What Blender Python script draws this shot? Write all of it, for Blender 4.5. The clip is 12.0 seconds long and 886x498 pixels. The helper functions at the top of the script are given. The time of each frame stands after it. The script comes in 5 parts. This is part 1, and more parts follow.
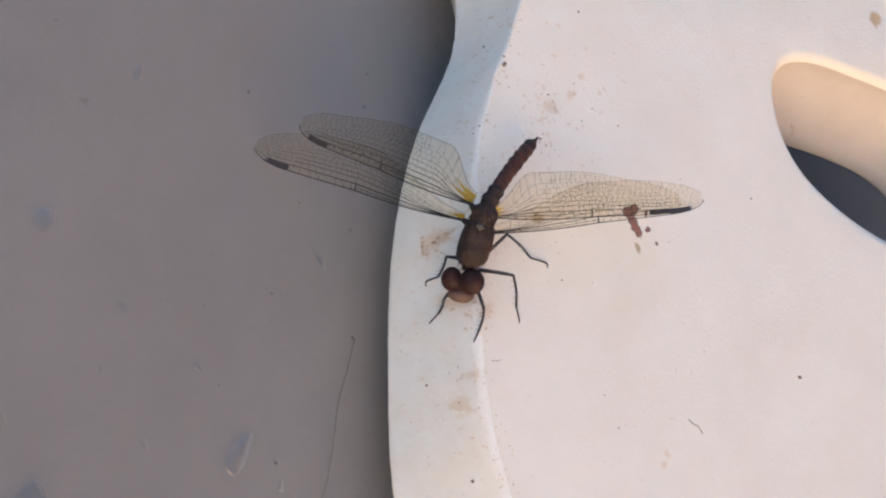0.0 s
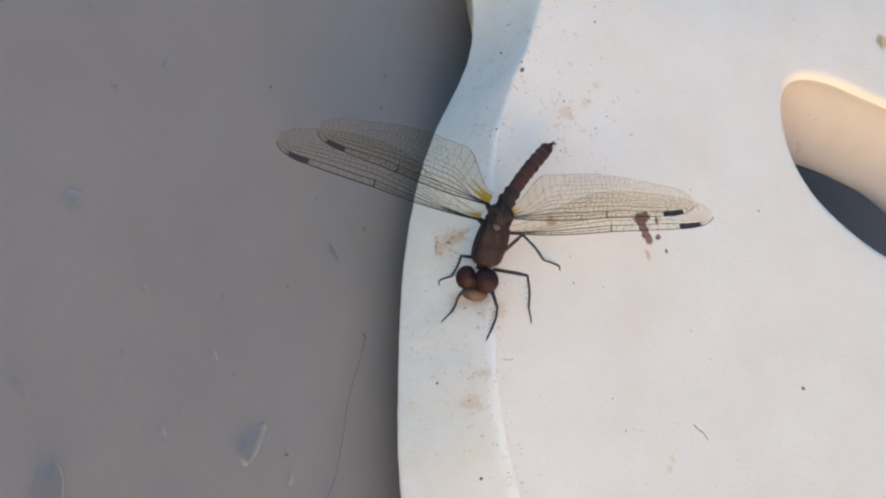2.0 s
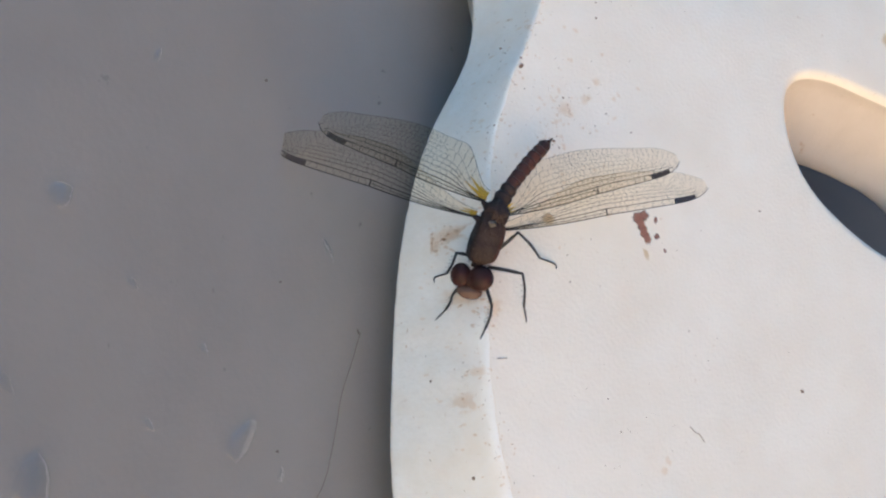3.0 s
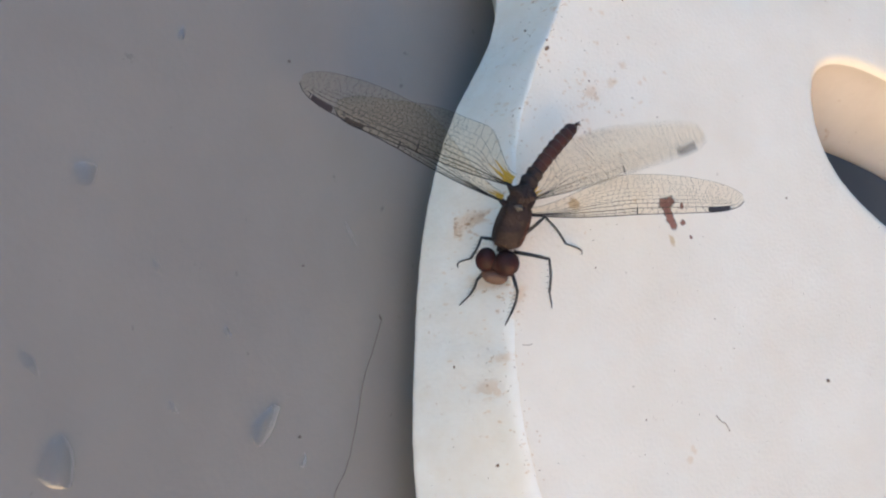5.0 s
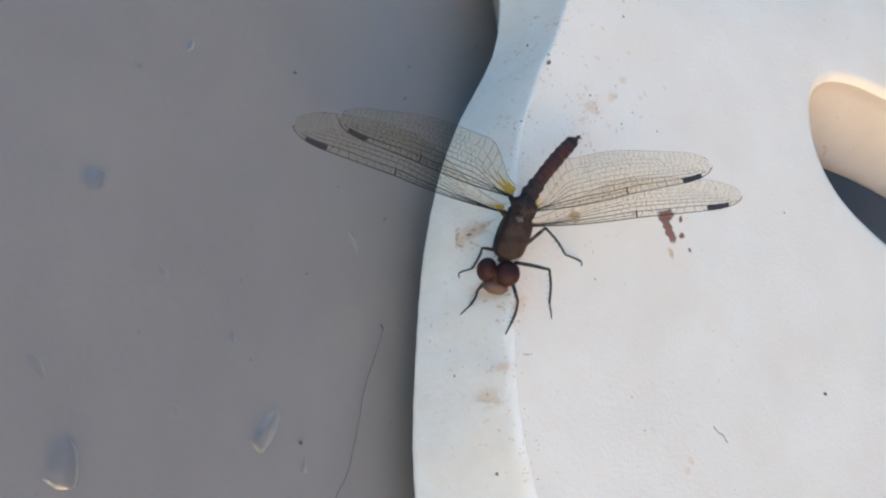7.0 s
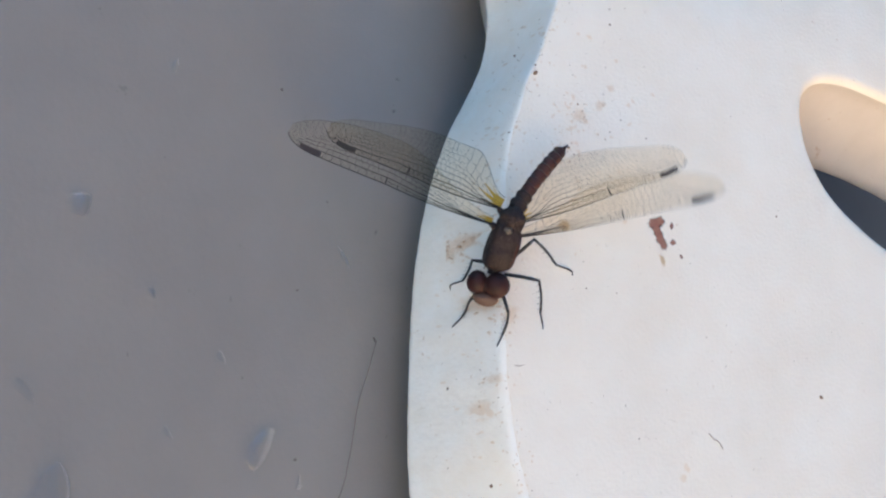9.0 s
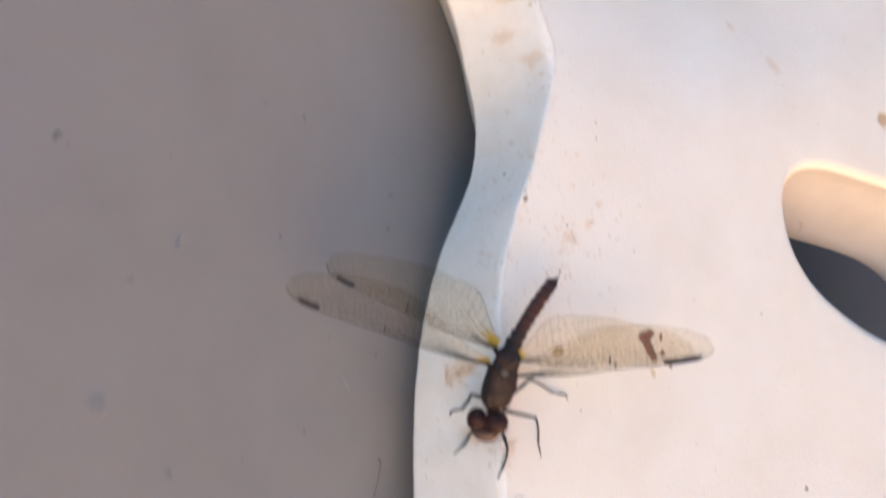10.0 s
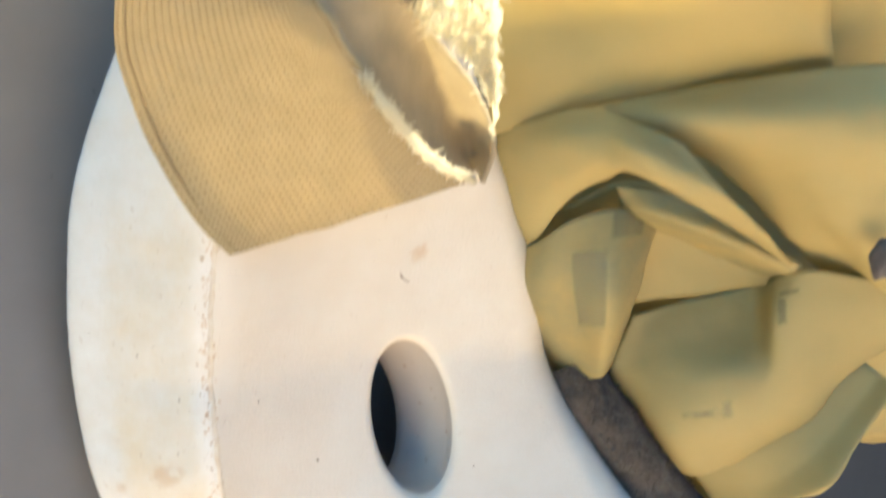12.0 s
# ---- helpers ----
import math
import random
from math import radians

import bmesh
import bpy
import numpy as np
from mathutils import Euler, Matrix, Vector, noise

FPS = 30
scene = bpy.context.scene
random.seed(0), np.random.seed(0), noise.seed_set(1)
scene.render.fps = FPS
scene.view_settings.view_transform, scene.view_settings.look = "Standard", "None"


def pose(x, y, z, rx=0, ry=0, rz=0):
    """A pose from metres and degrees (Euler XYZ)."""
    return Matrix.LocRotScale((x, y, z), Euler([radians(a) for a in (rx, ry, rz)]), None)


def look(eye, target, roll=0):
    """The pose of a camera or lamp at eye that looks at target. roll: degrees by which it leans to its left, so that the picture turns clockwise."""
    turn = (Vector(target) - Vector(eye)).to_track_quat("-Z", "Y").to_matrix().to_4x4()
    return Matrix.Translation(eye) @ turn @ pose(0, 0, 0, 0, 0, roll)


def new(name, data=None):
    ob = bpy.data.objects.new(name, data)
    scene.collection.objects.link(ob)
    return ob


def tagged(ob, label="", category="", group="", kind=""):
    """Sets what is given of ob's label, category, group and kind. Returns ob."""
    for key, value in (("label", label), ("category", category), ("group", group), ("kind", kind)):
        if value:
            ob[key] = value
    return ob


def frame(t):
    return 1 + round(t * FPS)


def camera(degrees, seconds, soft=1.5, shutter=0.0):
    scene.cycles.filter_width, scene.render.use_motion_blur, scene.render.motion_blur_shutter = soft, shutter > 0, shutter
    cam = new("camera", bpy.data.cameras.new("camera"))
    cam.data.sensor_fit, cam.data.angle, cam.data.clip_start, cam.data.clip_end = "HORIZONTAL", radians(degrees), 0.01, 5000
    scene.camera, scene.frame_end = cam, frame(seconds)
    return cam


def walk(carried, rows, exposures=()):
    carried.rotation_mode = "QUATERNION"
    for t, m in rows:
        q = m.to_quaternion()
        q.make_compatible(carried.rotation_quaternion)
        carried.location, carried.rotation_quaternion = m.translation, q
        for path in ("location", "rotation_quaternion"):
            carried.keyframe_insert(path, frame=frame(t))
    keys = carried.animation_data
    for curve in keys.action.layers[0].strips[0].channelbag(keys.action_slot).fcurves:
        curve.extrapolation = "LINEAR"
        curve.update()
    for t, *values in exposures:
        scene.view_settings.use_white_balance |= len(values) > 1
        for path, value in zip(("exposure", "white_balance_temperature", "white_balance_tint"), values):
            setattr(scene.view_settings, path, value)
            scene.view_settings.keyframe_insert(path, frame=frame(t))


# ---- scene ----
cam = camera(54.0, 12.0, soft=2.2, shutter=0.5)
# seconds, eye, a point ahead of it, lean
PATH = [
    (0, (-0.07784, -0.02124, 0.07156), (-0.00003, 0.00262, 0.01346), 79.90),
    (0.5, (-0.07853, -0.02295, 0.06975), (-0.00061, 0.00236, 0.01241), 79.19),
    (1, (-0.07894, -0.02334, 0.06948), (-0.00151, 0.00267, 0.01180), 79.81),
    (1.5, (-0.07779, -0.02297, 0.06998), (0.00099, 0.00224, 0.01378), 82.13),
    (2, (-0.07993, -0.02377, 0.06972), (-0.00193, 0.00224, 0.01281), 80.87),
    (2.5, (-0.07839, -0.02272, 0.07040), (-0.00071, 0.00217, 0.01254), 81.84),
    (4.3, (-0.07863, -0.02649, 0.06809), (-0.00084, 0.00144, 0.01179), 80.40),
    (4.5, (-0.07959, -0.02561, 0.06774), (-0.00192, 0.00117, 0.01073), 80.90),
    (5, (-0.07849, -0.02373, 0.06763), (-0.00092, 0.00069, 0.00944), 82.47),
    (5.5, (-0.07883, -0.02470, 0.06715), (-0.00050, 0.00155, 0.01080), 81.84),
    (6, (-0.08020, -0.02587, 0.06725), (-0.00417, 0.00098, 0.00810), 80.42),
    (6.5, (-0.07964, -0.02446, 0.06791), (-0.00215, 0.00087, 0.01000), 83.11),
    (7, (-0.07937, -0.02466, 0.06820), (-0.00227, 0.00149, 0.01014), 82.31),
    (8.8, (-0.07813, -0.02526, 0.06906), (-0.00161, 0.00244, 0.01094), 80.38),
    (9, (-0.07865, -0.02360, 0.06982), (-0.00204, 0.00292, 0.01127), 80.79),
    (9.5, (-0.07946, -0.02059, 0.07042), (-0.00111, 0.00383, 0.01329), 82.27),
    (9.9, (-0.08511, -0.01095, 0.07176), (-0.00688, 0.01289, 0.01421), 80.53),
    (10, (-0.08617, -0.00352, 0.07401), (-0.00771, 0.01730, 0.01562), 81.14),
    (10.1, (-0.08711, -0.00194, 0.07348), (-0.00862, 0.02042, 0.01568), 79.98),
    (10.3, (-0.08984, 0.01094, 0.07461), (-0.01037, 0.03033, 0.01709), 81.72),
    (10.5, (-0.08963, 0.01976, 0.07876), (-0.01014, 0.03755, 0.02076), 81.77),
    (10.6, (-0.09062, 0.02485, 0.07597), (-0.00949, 0.04188, 0.02005), 82.20),
    (10.8, (-0.09294, 0.04280, 0.08701), (-0.01370, 0.05510, 0.02726), 84.60),
    (10.9, (-0.09444, 0.05467, 0.09146), (-0.01547, 0.06320, 0.03070), 86.99),
    (11, (-0.09508, 0.06483, 0.09650), (-0.01647, 0.07144, 0.03505), 88.18),
    (11.1, (-0.09259, 0.07805, 0.10413), (-0.01543, 0.07979, 0.04054), 90.37),
    (11.4, (-0.08932, 0.10333, 0.11332), (-0.01178, 0.09929, 0.05030), 92.94),
    (11.5, (-0.08658, 0.11233, 0.11251), (-0.00860, 0.10596, 0.05023), 93.41),
    (11.7, (-0.08902, 0.12481, 0.11527), (-0.01056, 0.11783, 0.05367), 95.76),
    (12, (-0.08944, 0.14206, 0.11767), (-0.01088, 0.13282, 0.05649), 98.14),
]
walk(cam, [(t, look(eye, ahead, lean)) for t, eye, ahead, lean in PATH],
     exposures=[(t, 2.02 + e, k - 330, tint - 8) for t, e, k, tint in (
         (0.0, -0.03, 6610, 19), (0.4, -0.03, 6340, 10), (1.1, -0.03, 6310, 10), (1.5, -0.14, 6300, 11), (1.9, -0.04, 6280, 11), (2.5, 0.0, 6260, 11), (4.5, 0.03, 6220, 11), (6.2, 0.03, 6240, 10), (7.2, 0.0, 5970, 8), (8.8, 0.08, 6010, 10), (9.5, 0.10, 6130, 12), (10.0, 0.24, 6810, 21), (10.4, 0.2, 6510, 10),
         (10.8, 0.05, 6660, 11), (11.2, -0.05, 6910, 13), (11.5, -0.14, 6900, 12), (11.8, -0.02, 6680, 8), (12.0, 0.08, 6520, 6))])

# ---- daylight: a low sun behind the heap of cloth, open sky all round ----
SUN_AZIMUTH, SUN_HEIGHT = radians(20), radians(10)
world = bpy.data.worlds.new("sky")
scene.world = world
world.use_nodes = True
sky = world.node_tree.nodes.new("ShaderNodeTexSky")
sky.sky_type = "NISHITA"
sky.sun_disc = False
sky.dust_density, sky.ozone_density = 0.6, 3.0
sky.sun_elevation, sky.sun_rotation = SUN_HEIGHT, SUN_AZIMUTH
background = world.node_tree.nodes["Background"]
background.inputs["Strength"].default_value = 0.11
world.node_tree.links.new(sky.outputs[0], background.inputs["Color"])
sun = new("sun", bpy.data.lights.new("sun", "SUN"))
sun.data.energy, sun.data.angle, sun.data.color = 5.0, radians(0.5), (1.0, 0.82, 0.60)
sun_way = Vector((math.sin(SUN_AZIMUTH) * math.cos(SUN_HEIGHT), math.cos(SUN_AZIMUTH) * math.cos(SUN_HEIGHT), math.sin(SUN_HEIGHT)))
sun.matrix_world = look(sun_way * 3, (0, 0, 0))

# ---- materials ----
def material(name, colour, roughness=0.5, metallic=0.0, second=None, scale=400.0, amount=0.5, bump=0.0, bump_scale=2500.0, speck=None, speck_scale=900.0, speck_limit=0.7, sheen=0.0, through_light=0.0):
    """A Principled surface: two colours mixed by a cloudy noise, small specks, fine relief."""
    m = bpy.data.materials.new(name)
    m.use_nodes = True
    nodes, links = m.node_tree.nodes, m.node_tree.links
    shader = nodes["Principled BSDF"]
    shader.inputs["Roughness"].default_value = roughness
    shader.inputs["Metallic"].default_value = metallic
    shader.inputs["Base Color"].default_value = (*colour, 1)
    place = nodes.new("ShaderNodeTexCoord").outputs["Object"]
    out = None
    if second:
        cloud = nodes.new("ShaderNodeTexNoise")
        cloud.inputs["Scale"].default_value, cloud.inputs["Detail"].default_value, cloud.inputs["Roughness"].default_value = scale, 6, 0.62
        links.new(place, cloud.inputs["Vector"])
        ramp = nodes.new("ShaderNodeValToRGB")
        ramp.color_ramp.elements[0].position, ramp.color_ramp.elements[1].position = 0.5 - 0.3 * amount, 0.5 + 0.45 * amount
        ramp.color_ramp.elements[0].color, ramp.color_ramp.elements[1].color = (*colour, 1), (*second, 1)
        links.new(cloud.outputs["Fac"], ramp.inputs["Fac"])
        out = ramp.outputs["Color"]
    if speck:
        spots = nodes.new("ShaderNodeTexNoise")
        spots.inputs["Scale"].default_value, spots.inputs["Detail"].default_value = speck_scale, 3
        links.new(place, spots.inputs["Vector"])
        edge = nodes.new("ShaderNodeValToRGB")
        edge.color_ramp.elements[0].position, edge.color_ramp.elements[1].position = speck_limit, speck_limit + 0.06
        links.new(spots.outputs["Fac"], edge.inputs["Fac"])
        mix = nodes.new("ShaderNodeMixRGB")
        mix.inputs["Color1"].default_value, mix.inputs["Color2"].default_value = (*colour, 1), (*speck, 1)
        links.new(edge.outputs["Color"], mix.inputs["Fac"])
        if out:
            links.new(out, mix.inputs["Color1"])
        out = mix.outputs["Color"]
    if out:
        links.new(out, shader.inputs["Base Color"])
    if bump:
        grain = nodes.new("ShaderNodeTexNoise")
        grain.inputs["Scale"].default_value, grain.inputs["Detail"].default_value = bump_scale, 5
        links.new(place, grain.inputs["Vector"])
        relief = nodes.new("ShaderNodeBump")
        relief.inputs["Strength"].default_value, relief.inputs["Distance"].default_value = bump, 0.0003
        links.new(grain.outputs["Fac"], relief.inputs["Height"])
        links.new(relief.outputs["Normal"], shader.inputs["Normal"])
    if sheen:
        shader.inputs["Sheen Weight"].default_value = sheen
    if through_light:
        glow = nodes.new("ShaderNodeBsdfTranslucent")
        glow.inputs["Color"].default_value = (*colour, 1)
        if out:
            links.new(out, glow.inputs["Color"])
        blend = nodes.new("ShaderNodeMixShader")
        blend.inputs["Fac"].default_value = through_light
        links.new(shader.outputs[0], blend.inputs[1])
        links.new(glow.outputs[0], blend.inputs[2])
        links.new(blend.outputs[0], nodes["Material Output"].inputs["Surface"])
    return m


def soaked(m, strength, edge, glaze=None):
    """Lets a stain fade out towards its rim (attribute "soft") and break up in its grain; a glaze only tints what lies under it."""
    nodes, links = m.node_tree.nodes, m.node_tree.links
    fade = nodes.new("ShaderNodeAttribute")
    fade.attribute_name = "soft"
    grain = nodes.new("ShaderNodeTexNoise")
    grain.inputs["Scale"].default_value, grain.inputs["Detail"].default_value = 1600, 4
    links.new(nodes.new("ShaderNodeTexCoord").outputs["Object"], grain.inputs["Vector"])
    total = nodes.new("ShaderNodeMath")
    total.operation = "ADD"
    links.new(fade.outputs["Fac"], total.inputs[0])
    links.new(grain.outputs["Fac"], total.inputs[1])
    cover = nodes.new("ShaderNodeMapRange")
    cover.inputs["From Min"].default_value, cover.inputs["From Max"].default_value = 0.55, 0.55 + edge
    cover.inputs["To Max"].default_value = strength
    links.new(total.outputs[0], cover.inputs["Value"])
    clear = nodes.new("ShaderNodeBsdfTransparent")
    blend = nodes.new("ShaderNodeMixShader")
    links.new(cover.outputs[0], blend.inputs["Fac"])
    links.new(clear.outputs[0], blend.inputs[1])
    if glaze:
        tint = nodes.new("ShaderNodeBsdfTransparent")
        tint.inputs["Color"].default_value = (*glaze, 1)
        links.new(tint.outputs[0], blend.inputs[2])
    else:
        links.new(nodes["Principled BSDF"].outputs[0], blend.inputs[2])
    links.new(blend.outputs[0], nodes["Material Output"].inputs["Surface"])


def stain_glaze(name, tint, strength, edge):
    m = bpy.data.materials.new(name)
    m.use_nodes = True
    soaked(m, strength, edge, tint)
    return m


def clear_film(name, tint, clearness):
    """A thin clear skin: mostly see-through, a little coloured, glossy."""
    m = bpy.data.materials.new(name)
    m.use_nodes = True
    nodes, links = m.node_tree.nodes, m.node_tree.links
    shader = nodes["Principled BSDF"]
    shader.inputs["Base Color"].default_value = (*tint, 1)
    shader.inputs["Roughness"].default_value = 0.25
    clear = nodes.new("ShaderNodeBsdfTransparent")
    clear.inputs["Color"].default_value = (*[0.62 + 0.38 * c for c in tint], 1)
    blend = nodes.new("ShaderNodeMixShader")
    blend.inputs["Fac"].default_value = clearness
    links.new(shader.outputs[0], blend.inputs[1])
    links.new(clear.outputs[0], blend.inputs[2])
    links.new(blend.outputs[0], nodes["Material Output"].inputs["Surface"])
    return m


def water(name):
    """Clear water: see-through, with the gloss of its skin."""
    m = bpy.data.materials.new(name)
    m.use_nodes = True
    nodes, links = m.node_tree.nodes, m.node_tree.links
    gloss = nodes.new("ShaderNodeBsdfGlossy")
    gloss.inputs["Roughness"].default_value = 0.16
    clear = nodes.new("ShaderNodeBsdfTransparent")
    clear.inputs["Color"].default_value = (0.96, 0.965, 0.97, 1)
    skin = nodes.new("ShaderNodeLayerWeight")
    skin.inputs["Blend"].default_value = 0.25
    blend = nodes.new("ShaderNodeMixShader")
    links.new(skin.outputs["Facing"], blend.inputs["Fac"])
    links.new(clear.outputs[0], blend.inputs[1])
    links.new(gloss.outputs[0], blend.inputs[2])
    links.new(blend.outputs[0], nodes["Material Output"].inputs["Surface"])
    return m


WATER = water("water")
GREY_PAINT = material("grey_paint", (0.200, 0.192, 0.190), 0.45, second=(0.240, 0.231, 0.228), scale=60, amount=0.9, bump=0.12, bump_scale=1500, speck=(0.11, 0.11, 0.112), speck_scale=420, speck_limit=0.72)
WHITE_PLASTIC = material("white_plastic", (0.80, 0.757, 0.69), 0.5, second=(0.715, 0.645, 0.555), scale=75, amount=0.8, bump=0.28, bump_scale=1900, speck=(0.62, 0.53, 0.44), speck_scale=700, speck_limit=0.72)
RIM_PLASTIC = material("rim_plastic", (0.85, 0.83, 0.80), 0.55, second=(0.78, 0.73, 0.66), scale=260, amount=0.7, bump=0.3, bump_scale=1500, speck=(0.64, 0.56, 0.48), speck_scale=1100, speck_limit=0.68)
SEAM_PLASTIC = material("seam_plastic", (0.82, 0.78, 0.70), 0.6, second=(0.62, 0.50, 0.36), scale=900, amount=0.8, bump=0.5)
RED_STAIN = material("red_stain", (0.24, 0.095, 0.07), 0.7, second=(0.36, 0.19, 0.14), scale=1500, amount=0.8)
TAN_STAIN = stain_glaze("tan_stain", (0.78, 0.68, 0.55), 0.9, 0.6)
FAINT_STAIN = stain_glaze("faint_stain", (0.84, 0.68, 0.54), 0.58, 1.1)
RIDGE_DIRT = stain_glaze("ridge_dirt", (0.72, 0.56, 0.40), 0.8, 0.7)
# tints the rear rim for the warm light that falls there
RIM_WARM_TINT = stain_glaze("rim_warm_tint", (0.94, 0.86, 0.72), 0.62, 1.1)
RIM_DIRT = stain_glaze("rim_dirt", (0.76, 0.60, 0.46), 0.65, 0.8)
soaked(RED_STAIN, 0.8, 0.6)
DULL_FLAKE = material("dull_flake", (0.215, 0.21, 0.21), 0.5, second=(0.18, 0.178, 0.18), scale=900)
DIRT = material("dirt", (0.18, 0.115, 0.08), 0.8, second=(0.26, 0.17, 0.11), scale=2000)
EYE_RED = material("eye_red", (0.036, 0.009, 0.008), 0.55, second=(0.016, 0.006, 0.005), scale=900, bump=0.1, bump_scale=9000)
BODY_BROWN = material("body_brown", (0.044, 0.026, 0.022), 0.6, second=(0.017, 0.012, 0.011), scale=900, amount=0.9, bump=0.5, bump_scale=5000)
SIDE_RED = material("side_red", (0.078, 0.024, 0.017), 0.55, second=(0.024, 0.013, 0.011), scale=900, amount=0.95, bump=0.8, bump_scale=5000)
TAIL_RED = material("tail_red", (0.080, 0.027, 0.019), 0.5, second=(0.034, 0.017, 0.014), scale=900, amount=0.8, bump=0.5, bump_scale=4000)
TAIL_DARK = material("tail_dark", (0.035, 0.016, 0.013), 0.5, bump=0.4, bump_scale=4000)
FACE_TAN = material("face_tan", (0.090, 0.050, 0.037), 0.55, second=(0.085, 0.045, 0.032), scale=1500)
LEG_BLACK = material("leg_black", (0.014, 0.013, 0.014), 0.45, bump=0.3, bump_scale=6000)
VEIN = material("vein", (0.016, 0.013, 0.012), 0.6)
STIGMA = material("stigma", (0.035, 0.020, 0.014), 0.5)
AMBER = material("amber", (0.62, 0.42, 0.06), 0.4, through_light=0.5)
WING_FILM = clear_film("wing_film", (0.93, 0.80, 0.58), 0.987)
CREAM_WALL = material("cream_wall", (0.76, 0.59, 0.42), 0.9, second=(0.70, 0.54, 0.38), scale=6, bump=0.3, bump_scale=60)
STONE_WALL = material("stone_wall", (0.30, 0.29, 0.27), 0.9, second=(0.22, 0.21, 0.20), scale=8, bump=0.4, bump_scale=50)
WOVEN = material("woven", (0.56, 0.475, 0.295), 0.9, second=(0.49, 0.415, 0.25), scale=250, bump=0.3, bump_scale=2500, sheen=0.4, through_light=0.4)
WOVEN_INSIDE = material("woven_inside", (0.58, 0.51, 0.37), 0.9, second=(0.48, 0.42, 0.29), scale=200, bump=0.3, sheen=0.4, through_light=0.55)
FIBRE = material("fibre", (0.90, 0.87, 0.76), 0.6, through_light=0.75)
THREAD = material("thread", (0.34, 0.26, 0.15), 0.9, bump=0.3)
YELLOW_SHEET = material("yellow_sheet", (0.64, 0.54, 0.262), 0.6, second=(0.57, 0.47, 0.212), scale=45, amount=0.9, bump=0.25, bump_scale=420, through_light=0.42)
GREEN_PRINT = material("green_print", (0.30, 0.32, 0.22), 0.6, second=(0.36, 0.36, 0.22), scale=600)
soaked(GREEN_PRINT, 0.22, 1.0)
DARK_CLOTH = material("dark_cloth", (0.045, 0.036, 0.032), 0.9, second=(0.16, 0.125, 0.10), scale=350, amount=0.9, bump=0.6, bump_scale=2000, sheen=0.3)

FUZZ_BROWN = material("fuzz_brown", (0.14, 0.11, 0.085), 0.9, second=(0.08, 0.064, 0.05), scale=900, sheen=0.3)
# white plastic darkened for the shade inside the slots, plus brown dirt specks
SLOT_SHADE_PLASTIC = material("slot_shade_plastic", (0.55, 0.50, 0.46), 0.6, second=(0.46, 0.41, 0.37), scale=120, amount=0.8, bump=0.2, bump_scale=1600, speck=(0.40, 0.31, 0.24), speck_scale=500, speck_limit=0.68)
FADED_PRINT = material("faded_print", (0.61, 0.50, 0.228), 0.55, second=(0.41, 0.39, 0.225), scale=75, amount=0.45, bump=0.2, bump_scale=420, through_light=0.42)
# the step's floor paint, made darker and bluer to hold its shade
SHADED_PAINT = material("shaded_paint", (0.046, 0.057, 0.078), 0.6, second=(0.062, 0.073, 0.093), scale=50, amount=0.9, bump=0.15, bump_scale=1200)
FLOOR_DIRT = material("floor_dirt", (0.10, 0.09, 0.085), 0.8, second=(0.14, 0.12, 0.11), scale=1500)
PALE_PLATE = material("pale_plate", (0.11, 0.10, 0.09), 0.35, second=(0.07, 0.05, 0.04), scale=4000, amount=0.5, bump=0.5, bump_scale=6000)

for dull in (VEIN, EYE_RED, BODY_BROWN, SIDE_RED, TAIL_RED, TAIL_DARK):
    dull.node_tree.nodes["Principled BSDF"].inputs["Specular IOR Level"].default_value = 0.25

# ---- shared builders ----
MM = 0.001
# the frame's flat face is tipped up from the floor; its own space has z out of the face
TIPPED = pose(0, 0, 0.0186, 0, -30.11, 0)


def part(name, bm, mat, parent=None, label="", smooth=True):
    """Links a bmesh as one mesh object under a thing or a part."""
    mesh = bpy.data.meshes.new(name)
    bmesh.ops.recalc_face_normals(bm, faces=bm.faces) if len(bm.faces) < 60000 else None
    bm.to_mesh(mesh)
    bm.free()
    if smooth:
        mesh.shade_smooth()
    mesh.materials.append(mat)
    ob = new(name, mesh)
    if parent:
        ob.parent = parent
    return tagged(ob, label)


def empty(name, m, label, category, group="", kind=""):
    ob = new(name)
    ob.empty_display_size = 0.005
    ob.matrix_world = m
    return tagged(ob, label, category, group, kind)


def smooth_curve(points, steps):
    """A Catmull-Rom curve through points, with that many steps between two of them."""
    p = [Vector(q) for q in points]
    p = [2 * p[0] - p[1], *p, 2 * p[-1] - p[-2]]
    out = []
    for a, b, c, d in zip(p, p[1:], p[2:], p[3:]):
        for i in range(steps):
            t = i / steps
            out.append(0.5 * ((2 * b) + (c - a) * t + (2 * a - 5 * b + 4 * c - d) * t * t + (3 * b - 3 * c + d - a) * t ** 3))
    return out + [p[-2]]


def tube(bm, points, radii, sides=8, closed_ends=True):
    """A round tube along points, with a radius at each."""
    rings = []
    points = [Vector(p) for p in points]
    side = Vector((0.3, 0.2, 1)).normalized()
    for i, p in enumerate(points):
        way = (points[min(i + 1, len(points) - 1)] - points[max(i - 1, 0)]).normalized()
        side = (side - way * side.dot(way)).normalized()
        other = way.cross(side)
        r = radii[i] if isinstance(radii, (list, tuple)) else radii
        rings.append([bm.verts.new(p + r * (math.cos(a) * side + math.sin(a) * other)) for a in [2 * math.pi * k / sides for k in range(sides)]])
    for one, two in zip(rings, rings[1:]):
        for k in range(sides):
            bm.faces.new((one[k], one[(k + 1) % sides], two[(k + 1) % sides], two[k]))
    if closed_ends:
        bm.faces.new(rings[0][::-1])
        bm.faces.new(rings[-1])
    return bm


